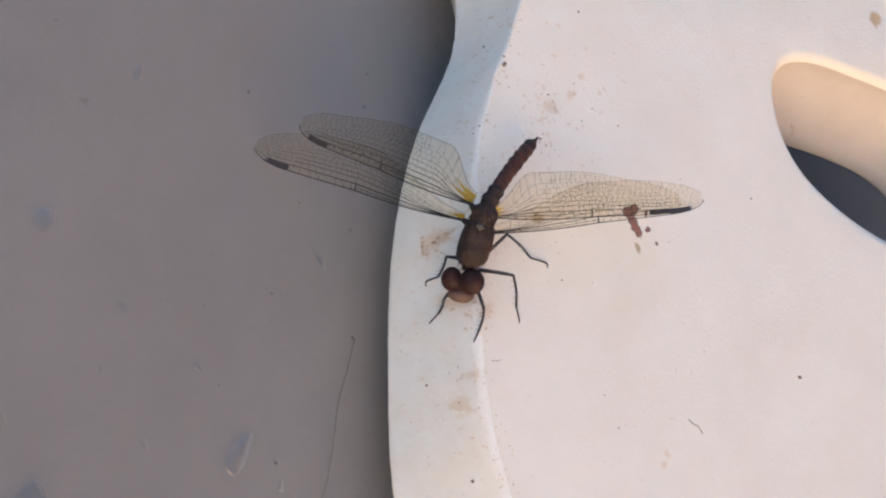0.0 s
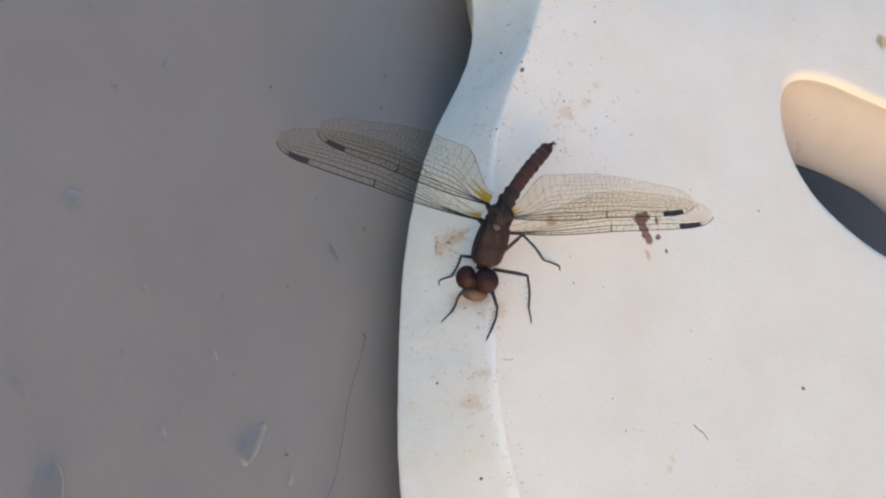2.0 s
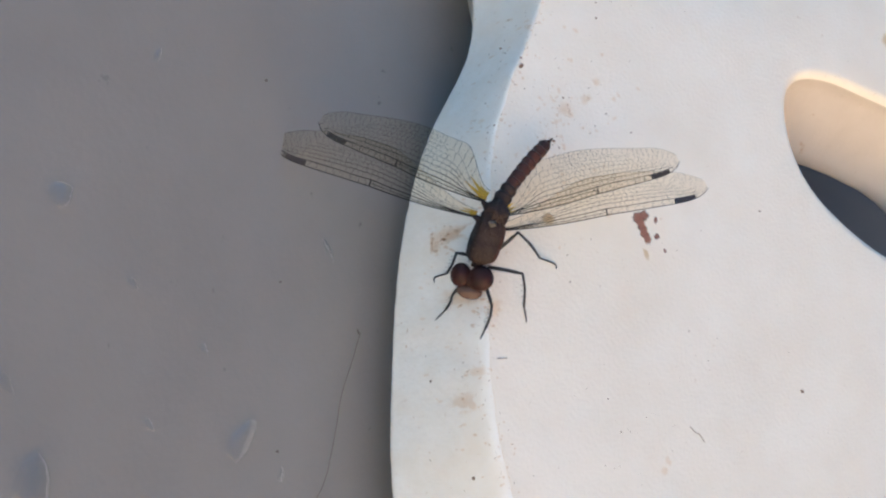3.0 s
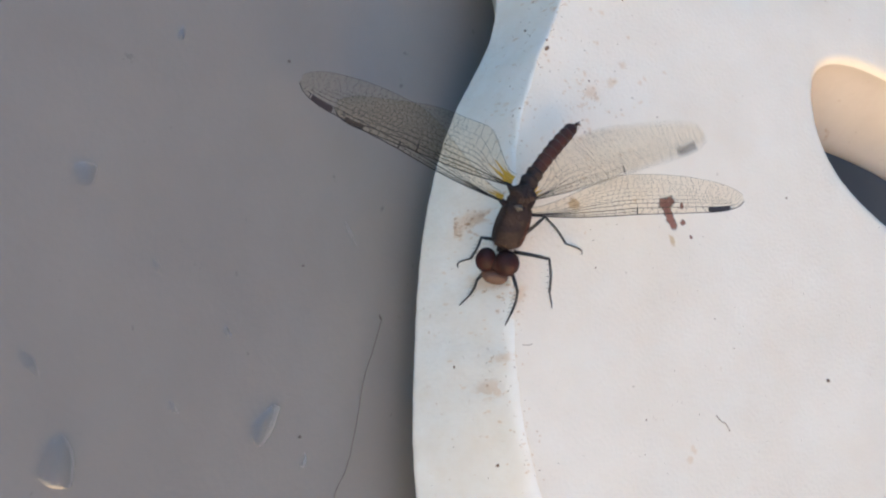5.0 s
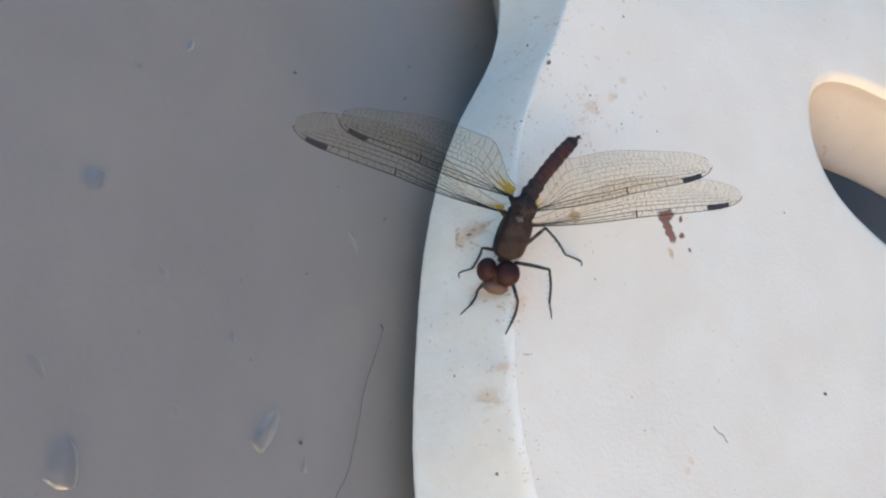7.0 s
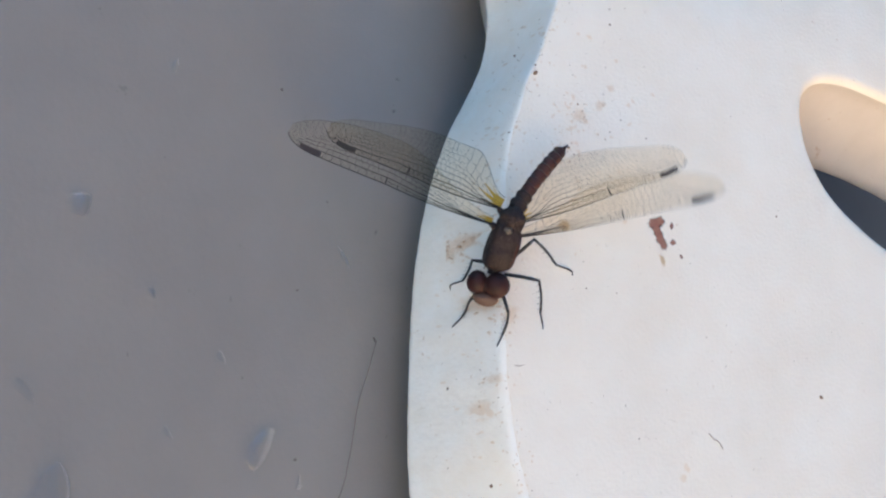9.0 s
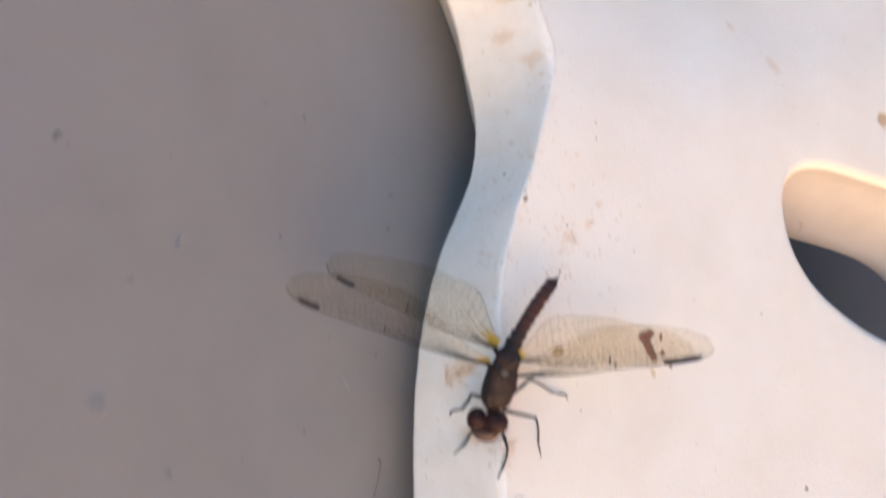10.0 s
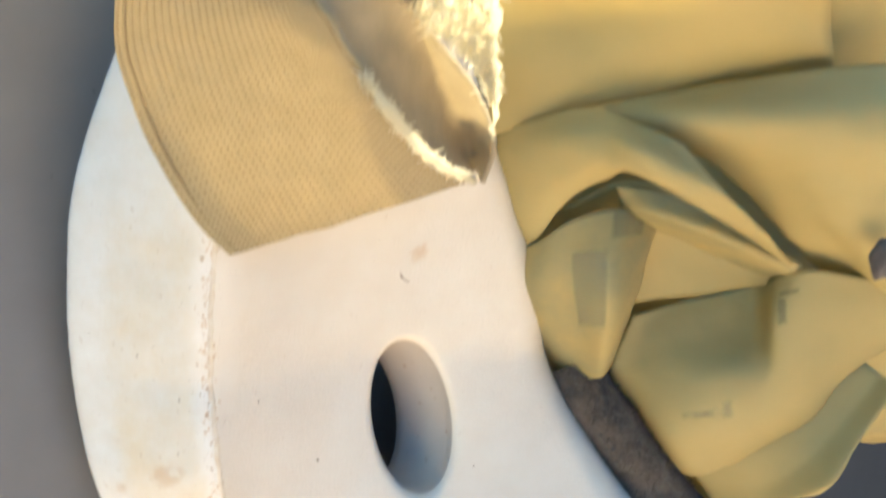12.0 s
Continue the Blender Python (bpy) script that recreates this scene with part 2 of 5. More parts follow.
def egg(bm, centre, axes, segments=20, rings=14, lump=0.0, lump_scale=900, square=2.0):
    """An ellipsoid whose three half-axes are vectors; a high square makes it boxier."""
    made = bmesh.ops.create_uvsphere(bm, u_segments=segments, v_segments=rings, radius=1)["verts"]
    m = Matrix([[axes[c][r] for c in range(3)] for r in range(3)])
    for v in made:
        size = (abs(v.co.x) ** square + abs(v.co.y) ** square + abs(v.co.z) ** square) ** (1 / square)
        q = m @ (v.co / size)
        v.co = Vector(centre) + q * (1 + lump * noise.noise((Vector(centre) + q) * lump_scale))
    return bm


def sheet(rows, steps=10, thick=0.35, crumple=0.0, crumple_scale=90.0, seed=0.0, fine=0.0, region=None, lift=0.0, relief=None):
    """A bent sheet through a grid of points (millimetres in the frame's space), with thickness."""
    across = [smooth_curve([Vector(p) * MM for p in r], steps) for r in rows]
    columns = list(zip(*across))
    grid = list(zip(*[smooth_curve(c, steps) for c in columns]))
    bm = bmesh.new()
    h, w = len(grid), len(grid[0])
    normals = []
    for i in range(h):
        for j in range(w):
            du = grid[i][min(j + 1, w - 1)] - grid[i][max(j - 1, 0)]
            dv = grid[min(i + 1, h - 1)][j] - grid[max(i - 1, 0)][j]
            n = du.cross(dv)
            normals.append(n.normalized() if n.length > 0 else Vector((0, 0, 1)))
    if sum(n.z for n in normals) < 0:
        normals = [-n for n in normals]
    if region:
        # only a stretch of the sheet, given in rows and columns of its points
        r0, r1, c0, c1 = [round(q * steps) for q in region]
        normals = [normals[i * w + j] for i in range(r0, r1 + 1) for j in range(c0, c1 + 1)]
        grid = [g[c0:c1 + 1] for g in grid[r0:r1 + 1]]
        h, w = len(grid), len(grid[0])
    soft = bm.verts.layers.float.new("soft")
    top, low = [], []
    for i in range(h):
        for j in range(w):
            p, n = grid[i][j], normals[i * w + j]
            shift = crumple * noise.noise(p * crumple_scale + Vector((seed, 0, 0))) + 0.5 * crumple * noise.noise(p * crumple_scale * 2.7 + Vector((0, seed, 0)))
            shift += fine * noise.noise(p * 900 + Vector((seed, 0, 0))) + lift * MM + (relief(i / (h - 1), j / (w - 1)) if relief else 0.0)
            top.append(bm.verts.new(p + n * shift))
            low.append(bm.verts.new(p + n * (shift - thick * MM)))
            top[-1][soft] = low[-1][soft] = 0.0 if i in (0, h - 1) or j in (0, w - 1) else 0.8
    for i in range(h - 1):
        for j in range(w - 1):
            a, b, c, d = i * w + j, i * w + j + 1, (i + 1) * w + j + 1, (i + 1) * w + j
            bm.faces.new((top[a], top[b], top[c], top[d]))
            bm.faces.new((low[d], low[c], low[b], low[a]))
    rim = [j for j in range(w)] + [i * w + w - 1 for i in range(1, h)] + [(h - 1) * w + j for j in range(w - 2, -1, -1)] + [i * w for i in range(h - 2, 0, -1)]
    for a, b in zip(rim, rim[1:] + rim[:1]):
        bm.faces.new((top[b], top[a], low[a], low[b]))
    return bm


def blot(bm, x, y, size, ragged, rise=0.05, stretch=1.0, turn=0.0, points=18, seed=0.0):
    """A thin raised patch of irregular outline lying on the frame's surface (millimetres)."""
    ring = []
    for k in range(points):
        a = 2 * math.pi * k / points
        r = 1.25 * size * (1 + ragged * noise.noise((2.2 * math.cos(a) + seed, 2.2 * math.sin(a), seed)))
        px, py = r * math.cos(a) * stretch, r * math.sin(a)
        px, py = px * math.cos(turn) - py * math.sin(turn), px * math.sin(turn) + py * math.cos(turn)
        ring.append((x + px, y + py))
    soft = bm.verts.layers.float.get("soft") or bm.verts.layers.float.new("soft")

    def lay(px, py, up, cover):
        v = bm.verts.new((px * MM, py * MM, surface(px * MM, py * MM) + up * MM))
        v[soft] = cover
        return v
    rise = max(rise, 0.03)
    inner = [lay(x + 0.55 * (px - x), y + 0.55 * (py - y), rise, 0.7) for px, py in ring]
    outer = [lay(px, py, 0.02, 0.0) for px, py in ring]
    centre = lay(x, y, rise, 1.0)
    for k in range(points):
        n = (k + 1) % points
        bm.faces.new((outer[k], outer[n], inner[n], inner[k]))
        bm.faces.new((inner[k], inner[n], centre))


# ---- the grey floor ----
FLOOR = 0.0006


def floor_height(x, y):
    """The screed swells a little along the foot of the step."""
    t = min(max((x + 0.010) / 0.022, 0), 1)
    u = min(max((y + 0.005) / 0.030, 0), 1)
    return FLOOR + (0.0004 + 0.0012 * u) * t * t * (3 - 2 * t)


def build_floor():
    bm = bmesh.new()
    marks = [-30, -8, -2, -0.6, *[-0.3 + 0.012 * i for i in range(51)], 0.6, 2, 8, 30]
    along = sorted(marks + [-0.009 + 0.004 * i for i in range(10)])
    across = sorted(marks + [-0.012 + 0.002 * i for i in range(16)])
    verts = [[bm.verts.new((x, y, floor_height(x, y) + (0.00035 * noise.noise(Vector((x * 22, y * 22, 0))) if abs(x) < 0.29 and abs(y) < 0.29 else 0.0))) for x in across] for y in along]
    for a, b in zip(verts, verts[1:]):
        for k in range(len(across) - 1):
            bm.faces.new((a[k], a[k + 1], b[k + 1], b[k]))
    floor = part("floor", bm, GREY_PAINT)
    tagged(floor, "scuffed satin grey painted floor with small chips", "floor", kind="structure")


build_floor()


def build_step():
    """A low step of the same floor, on which the frame leans and the bag lies; its colour holds shade."""
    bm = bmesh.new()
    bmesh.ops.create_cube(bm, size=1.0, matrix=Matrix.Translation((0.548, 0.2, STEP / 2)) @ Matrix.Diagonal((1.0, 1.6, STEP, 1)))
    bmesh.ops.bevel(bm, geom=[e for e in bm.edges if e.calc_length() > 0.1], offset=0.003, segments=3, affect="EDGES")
    tagged(part("step", bm, SHADED_PAINT, smooth=False), "low grey painted step under the white frame, darkened for the shade on it", "step", kind="structure")


STEP = 0.025
build_step()


# ---- unseen walls, added to block or bounce the light ----
def build_wall(name, m, length, height, thick, mat, label):
    bm = bmesh.new()
    bmesh.ops.create_cube(bm, size=1.0, matrix=Matrix.Translation((0, 0, height / 2)) @ Matrix.Diagonal((length, thick, height, 1)))
    bmesh.ops.bevel(bm, geom=bm.edges[:], offset=0.01, segments=2, affect="EDGES")
    wall = part(name, bm, mat, smooth=False)
    wall.matrix_world = m
    tagged(wall, label, "wall", kind="structure")


# added out of view: lets the low sun reach only the strap's top
build_wall("sun_block_wall", pose(sun_way.x * 2.0, sun_way.y * 2.0, 0, 0, 0, -math.degrees(SUN_AZIMUTH)), 9.0, 0.335, 0.15, STONE_WALL, "unseen low grey stone wall, added to keep the sun off the floor")
# added pillar out of view; its edge puts the bag in shadow
SUN_BLOCKER = Vector((math.sin(SUN_AZIMUTH), math.cos(SUN_AZIMUTH), 0)) + Vector((math.cos(SUN_AZIMUTH), -math.sin(SUN_AZIMUTH), 0)) * (0.25 - 0.036)
build_wall("sun_block_pillar", pose(SUN_BLOCKER.x, SUN_BLOCKER.y, 0, 0, 0, -math.degrees(SUN_AZIMUTH)), 0.5, 0.6, 0.25, STONE_WALL, "unseen stout grey stone pillar, added to keep the sun off the bag")
# added out of view: cuts side light from the bag and the step
build_wall("side_block_wall", pose(0.56, 0.09, 0, 0, 0, 90), 1.42, 0.85, 0.15, STONE_WALL, "unseen grey rendered wall, added to shade the bag and the step")
# added reflector out of view, throws warm sunlight onto the scene
build_wall("bounce_wall", pose(0.55, -1.6, 0), 4.7, 2.0, 0.2, CREAM_WALL, "unseen cream rendered wall, added to bounce warm sunlight back")


# ---- the white moulded frame ----
def ease(a, b, v):
    t = min(max((v - a) / (b - a), 0), 1)
    return t * t * (3 - 2 * t)


def ridge_height(y):
    return 0.008 * ease(0.055, 0.11, y) + max(0, y - 0.11) * 0.25


def rim_height(y):
    return -0.012 + 0.012 * ease(0.04, 0.10, y) + max(0, y - 0.10) * 0.15


def face_height(x, y):
    """The face is flat below and dips towards the inner edge above, like a dish."""
    dip = -0.0019 + 0.018 * (1 - math.exp(-max(0.0, x + 0.010) / 0.020))
    return ridge_height(y) - ease(0.035, 0.105, y - 0.35 * max(0, x - 0.03)) * dip


RIDGE = [(22, -70), (11, -45), (3.6, -25), (0.6, -13), (0.2, 0), (0, 12), (1.5, 20), (4.9, 30), (7.9, 40), (8.6, 44.5), (7.6, 50), (4.4, 60), (-1, 71), (-6, 83), (-10, 96), (-12.2, 112), (-13, 127), (-12.2, 143), (-8.5, 168), (0, 200)]
RIM = [(7.2, -70), (-0.7, -45), (-5.1, -25), (-6.0, -10), (-5.85, 2), (-4.5, 12), (-2.3, 20), (1.5, 29), (2.7, 34), (2.8, 40), (1.2, 46), (-0.6, 52), (-3.7, 58), (-8.2, 65), (-14.2, 72), (-20.3, 80), (-24.0, 87), (-27.6, 98), (-30.0, 112), (-30.7, 124), (-30.1, 137), (-25.6, 154), (-17, 177), (-6, 200)]
INNER = [(5, 197), (20, 172), (33.8, 148), (38.4, 141.5), (44.5, 131), (48.3, 122.5), (51.2, 113), (55, 104), (61.3, 94.5), (68, 85.4), (74.8, 77.6), (83.6, 69.2), (98, 57.5), (114, 44), (134, 33), (154, 24)]
LARGE_SLOT = [(45.2, 28.5), (46.2, 22.5), (49.5, 17.2), (55, 13), (62, 9.6), (70, 7.5), (78, 8), (85, 11.5), (88, 18), (85, 26), (78, 31.5), (70, 33.8), (62, 35), (55, 35.8), (49.5, 35), (46.3, 32.5)]


def by_y(points, step=1.0):
    """x at every millimetre of y along a smooth curve."""
    line = smooth_curve([(x, y, 0) for x, y in points], 12)
    ys = [p.y for p in line]
    marks = np.arange(-70, 200.01, step)
    return marks, np.interp(marks, ys, [p.x for p in line])


MARKS, RIDGE_X = by_y(RIDGE)
_, RIM_X = by_y(RIM)
RIDGE_X = RIDGE_X + np.array([0.22 * noise.noise((y * 0.23, 5, 1)) + 0.14 * noise.noise((y * 0.7, 2, 4)) for y in MARKS])


def roll(a):
    """Share of the rim's drop at a share a of its width: a soft shoulder, then straight."""
    return 2.553 * a * a if a < 0.22 else 0.1236 + (a - 0.22) * 1.1235


def surface(x, y):
    """Height of the frame's upper surface, face or sloping rim."""
    r, o = np.interp(y * 1000, MARKS, RIDGE_X) * MM, np.interp(y * 1000, MARKS, RIM_X) * MM
    if x >= r:
        return face_height(x, y)
    a = min(1.0, max(0.0, (r - x) / (r - o)))
    lump = 0.0002 * math.sin(math.pi * a) + (0.00016 * noise.noise((x * 350, y * 350, 4)) if 0.1 < a < 1 else 0)
    return face_height(r, y) + (rim_height(y) - face_height(r, y)) * roll(a) + lump


def inside(poly, p):
    """Which of the points p lie in the polygon."""
    x, y = p[:, 0], p[:, 1]
    hit = np.zeros(len(p), bool)
    for (x0, y0), (x1, y1) in zip(poly, np.roll(poly, -1, 0)):
        crosses = (y0 > y) != (y1 > y)
        hit ^= crosses & (x < (x1 - x0) * (y - y0) / (y1 - y0 + 1e-12) + x0)
    return hit


def outward(loop, closed=True):
    """Unit normals to the left of a line of points."""
    p = np.array(loop, float)
    d = np.roll(p, -1, 0) - np.roll(p, 1, 0)
    if not closed:
        d[0], d[-1] = p[1] - p[0], p[-1] - p[-2]
    d /= np.linalg.norm(d, axis=1)[:, None]
    return np.stack([-d[:, 1], d[:, 0]], 1)


def closed_loop(points, steps):
    p = [Vector((*q, 0)) for q in points]
    n = len(p)
    out = []
    for i in range(n):
        a, b, c, d = p[i - 1], p[i], p[(i + 1) % n], p[(i + 2) % n]
        for k in range(steps):
            t = k / steps
            q = 0.5 * ((2 * b) + (c - a) * t + (2 * a - 5 * b + 4 * c - d) * t * t + (3 * b - 3 * c + d - a) * t ** 3)
            out.append((q.x, q.y))
    return np.array(out)


def build_frame():
    from mathutils.geometry import delaunay_2d_cdt
    thing = empty("plastic_frame", TIPPED, "weathered white moulded plastic frame with oval slots, tipped on the floor", "plastic frame")
    ridge = np.stack([RIDGE_X, MARKS], 1)
    inner = np.array([(p.x, p.y) for p in smooth_curve([(x, y, 0) for x, y in INNER], 8)])
    turn = outward(inner, closed=False)
    turn *= -1 if turn[len(turn) // 2][0] > 0 else 1
    inner_top = inner + turn * 7.0
    slots = [closed_loop(LARGE_SLOT, 5)]
    a = np.linspace(0, 2 * np.pi, 64, endpoint=False)
    along, wide = np.array((-0.30, 0.954)), np.array((0.954, 0.30))
    slots.append(np.array((24.0, 99.0)) + np.outer(np.cos(a), along) * 14.9 + np.outer(np.sin(a), wide) * 7.7)
    slots_top = []
    for s, inset in zip(slots, (0.9, 0.5)):
        n = outward(s)
        centre = s.mean(0)
        n *= np.where(((s - centre) * n).sum(1) < 0, -1, 1)[:, None]
        s = s - n * inset
        slots_top.append((s, n, s + n * 1.7))
    outline = np.concatenate([ridge, inner_top, [(154, -70)]])
    gx, gy = np.meshgrid(np.arange(-20, 154, 3.0), np.arange(-69, 200, 3.0))
    grid = np.stack([gx.ravel(), gy.ravel()], 1) + 0.4 * np.sin(np.stack([gy.ravel() * 1.7, gx.ravel() * 2.3], 1))
    keep = inside(outline, grid)
    for _, _, top in slots_top:
        keep &= ~inside(top, grid)
    loops = [outline, *[t for _, _, t in slots_top]]
    for l in loops:
        for q in range(0, len(grid), 500):
            d = np.linalg.norm(grid[q:q + 500, None] - l[None], axis=2).min(1)
            keep[q:q + 500] &= d > 1.0
    points, edges = [], []
    for l in loops:
        start = len(points)
        points += [Vector(p) for p in l]
        edges += [(start + k, start + (k + 1) % len(l)) for k in range(len(l))]
    count = len(points)
    points += [Vector(p) for p in grid[keep]]
    verts, _, faces, _, _, _ = delaunay_2d_cdt(points, edges, [], 0, 1e-6)
    flat = np.array([(v.x, v.y) for v in verts])
    middles = np.array([flat[list(f)].mean(0) for f in faces])
    good = inside(outline, middles)
    for _, _, top in slots_top:
        good &= ~inside(top, middles)
    bm = bmesh.new()

    def put(p, drop=0.0):
        x, y = p[0] * MM, p[1] * MM
        return bm.verts.new((x, y, face_height(x, y) - drop * MM))
    upper = [put(p) for p in flat]
    lower = [put(p, 12.5) for p in flat]
    for f, ok in zip(faces, good):
        if ok:
            bm.faces.new([upper[k] for k in f])
            bm.faces.new([lower[k] for k in reversed(f)])

    def stitch(rows, closed):
        for one, two in zip(rows, rows[1:]):
            for k in range(len(one) - (0 if closed else 1)):
                n = (k + 1) % len(one)
                bm.faces.new((one[k], one[n], two[n], two[k]))
    body = bm
    for (s, n, top), (lean_x, lean_y) in zip(slots_top, ((-2.0, -7.5), (-7.0, -1.5))):
        bm = body
        rows = []
        lean = np.array((lean_x, lean_y))
        for b in (0, 15, 30, 45, 60):
            b = radians(b)
            rows.append([put(p + m * 1.7 * (1 - math.sin(b)), 1.9 * (1 - math.cos(b))) for p, m in zip(s, n)])
        stitch(rows, True)
        bm = bmesh.new()
        rows = [[bm.verts.new(v.co) for v in rows[-1]]]
        for b in (75, 90):
            b = radians(b)
            rows.append([put(p + m * 1.7 * (1 - math.sin(b)), 1.9 * (1 - math.cos(b))) for p, m in zip(s, n)])
        for deep in (3.0, 4.5, 6.5, 8.5, 10.5, 12.0):
            rows.append([put(p + lean * ((deep - 1.9) / 10.6) ** 1.15, deep) for p in s])
        rows.append([put(p + lean + m * 0.6, 12.5) for p, m in zip(s, n)])
        rows.append([put(p + m * 1.7, 12.5) for p, m in zip(s, n)])
        stitch(rows, True)
        part("slot_wall", bm, SLOT_SHADE_PLASTIC, thing, "rounded wall of an oval slot, darkened for shade, with brown dirt specks")
    bm = body
    rows = []
    for b in (0, 15, 30, 45, 60, 75, 90):
        b = radians(b)
        rows.append([put(p + m * 7.0 * (1 - math.sin(b)), 8.0 * (1 - math.cos(b))) for p, m in zip(inner, turn)])
    for back, deep in ((0.6, 10.5), (2.0, 12.0), (7.0, 12.5)):
        rows.append([put(p + m * back, deep) for p, m in zip(inner, turn)])
    stitch(rows, False)
    bmesh.ops.remove_doubles(bm, verts=bm.verts, dist=2e-6)
    part("body", bm, WHITE_PLASTIC, thing)

    # the sloping rim between the ridge and the outer edge, with a rolled lip below
    bm = bmesh.new()
    rows = []
    for a in (0, 0.02, 0.04, 0.07, 0.10, 0.14, 0.18, 0.22, 0.30, 0.4, 0.52, 0.64, 0.76, 0.87, 0.95, 1):
        row = []
        for y, r, o in zip(MARKS, RIDGE_X, RIM_X):
            x = r + (o - r) * a
            high, low = face_height(r * MM, y * MM), rim_height(y * MM)
            z = high + (low - high) * roll(a) + 0.0002 * math.sin(math.pi * a)
            z += 0.00016 * noise.noise((x * 0.35, y * 0.35, 4)) * (1 if 0.1 < a < 1 else 0)
            row.append(bm.verts.new(((x + 0.10 * noise.noise((y * 0.6, a * 3, 1))) * MM if 0.1 < a else x * MM, y * MM, z if a else high)))
        rows.append(row)
    for shift, deep in ((-0.25, 0.45), (0.1, 1.1)):
        rows.append([bm.verts.new(((o - shift * -1.0 + 0.1 * noise.noise((y * 0.6, 3, 1))) * MM, y * MM, rim_height(y * MM) - deep * MM)) for y, o in zip(MARKS, RIM_X)])
    # its outer wall goes down to just above the floor
    for inset in (0.62, 0.8):
        under = [o + 0.5 + inset * (rim_height(y * MM) * 1000 + 20.7 + 0.58 * o) for y, o in zip(MARKS, RIM_X)]
        rows.append([bm.verts.new((x * MM, y * MM, (-20.7 - 0.58 * x) * MM)) for y, x in zip(MARKS, under)])
    for one, two in zip(rows, rows[1:]):
        for k in range(len(MARKS) - 1):
            bm.faces.new((one[k], one[k + 1], two[k + 1], two[k]))
    part("rim", bm, RIM_PLASTIC, thing, "sloping outer rim with dirt in its grain")

    # end wall, down to the floor and the step
    bm = bmesh.new()
    ends = [(7.2, 0), (22, 0), (40, 0), (46, 1), (80, 1), (120, 1), (154, 1)]
    rows = [[bm.verts.new((x * MM, -70 * MM, -1.5 * MM)) for x, _ in ends], [bm.verts.new((x * MM, -70 * MM, ((7.2 - 0.577 * x) if up else (-20.7 - 0.58 * x)) * MM)) for x, up in ends]]
    for k in range(len(ends) - 1):
        bm.faces.new((rows[0][k], rows[0][k + 1], rows[1][k + 1], rows[1][k]))
    skirt = part("skirt", bm, WHITE_PLASTIC, thing, smooth=False)
    skirt.modifiers.new("wall", "SOLIDIFY").thickness = 0.002
    # ragged mould line along the ridge
    bm = bmesh.new()
    marks = np.arange(-60, 190, 0.35)
    base = np.interp(marks, MARKS, RIDGE_X)
    rows = []
    for side in (-1, -0.3, 0.35, 1):
        row = []
        for y, r in zip(marks, base):
            fade = ease(36, 60, y) * 0.75 + 0.25
            w = (0.28 + 0.14 * ease(50, 70, y) + 0.30 * noise.noise((y * 0.9, side * 2, 7)) + 0.16 * noise.noise((y * 2.6, side, 9))) * fade
            x = r + side * max(w, 0.05) + 0.10 * noise.noise((y * 0.8, 0, 2))
            rise = (0.16 + 0.12 * noise.noise((y * 1.4, side, 5))) * fade if abs(side) < 0.5 else -0.06
            row.append(bm.verts.new((x * MM, y * MM, surface(x * MM, y * MM) + rise * MM)))
        rows.append(row)
    for one, two in zip(rows, rows[1:]):
        for k in range(len(marks) - 1):
            bm.faces.new((one[k], one[k + 1], two[k + 1], two[k]))
    part("mould_line", bm, SEAM_PLASTIC, thing, "ragged mould line along the ridge")
    return thing


FRAME = build_frame()


# ---- the dragonfly ----
HUB = Vector((-1.75, 4.1, 3.2))          # middle of the wing roots, millimetres in the frame's space
AFT = Vector((0.4257, 0.8887, 0.1703))
LIFT = Vector((-0.155, -0.1138, 0.9813))
SIDE = Vector((0.8915, -0.4442, 0.0893))
# root of each wing from the hub (side, aft), distance of the dark spot, tip, chord
WINGS = {"left_forewing": (-1.4, -0.8, 21.4, 24.6, "fore"), "left_hindwing": (-1.4, 1.2, 19.6, 22.8, "hind"),
         "right_forewing": (1.4, -0.8, 21.8, 25.0, "fore"), "right_hindwing": (1.4, 1.2, 20.0, 23.2, "hind")}


def chord(kind, s):
    """Width of a wing at a share s of its span, millimetres."""
    if kind == "fore":
        w = 0.9 + 3.9 * ease(0.0, 0.5, s) + 0.5 * math.sin(math.pi * s)
    else:
        w = 1.5 + 4.5 * ease(0.0, 0.24, s) - 1.2 * ease(0.4, 0.85, s)
    if s > 0.58:
        w = 1.7 + (w - 1.7) * math.sqrt(max(0.0, 1 - ((s - 0.58) / 0.42) ** 2))
    return w


def lead(kind, s):
    """How far the front edge bows."""
    front = -0.25 * math.sin(math.pi * min(s / 0.5, 1)) - 0.15 * math.sin(math.pi * s)
    u = min(1.0, max(0.0, (s - 0.84) / 0.16))
    return front + 1.7 * (1 - math.sqrt(1 - u * u))


LINES = (0.0, 0.075, 0.15, 0.26, 0.36, 0.46, 0.56, 0.66, 0.76, 0.84, 0.92, 1.0)


def on_wing(kind, span, s, c, seed=0):
    """A point of a wing: s along the span, c across from the front edge."""
    s = min(max(s, 0.0), 1.0)
    y = lead(kind, s) + max(chord(kind, s) - max(0.0, lead(kind, s)), 0.0) * c
    pleat = 0.10 * math.sin(c * 9.0) * (1 - s)
    return Vector((span * s, y, pleat)) * MM


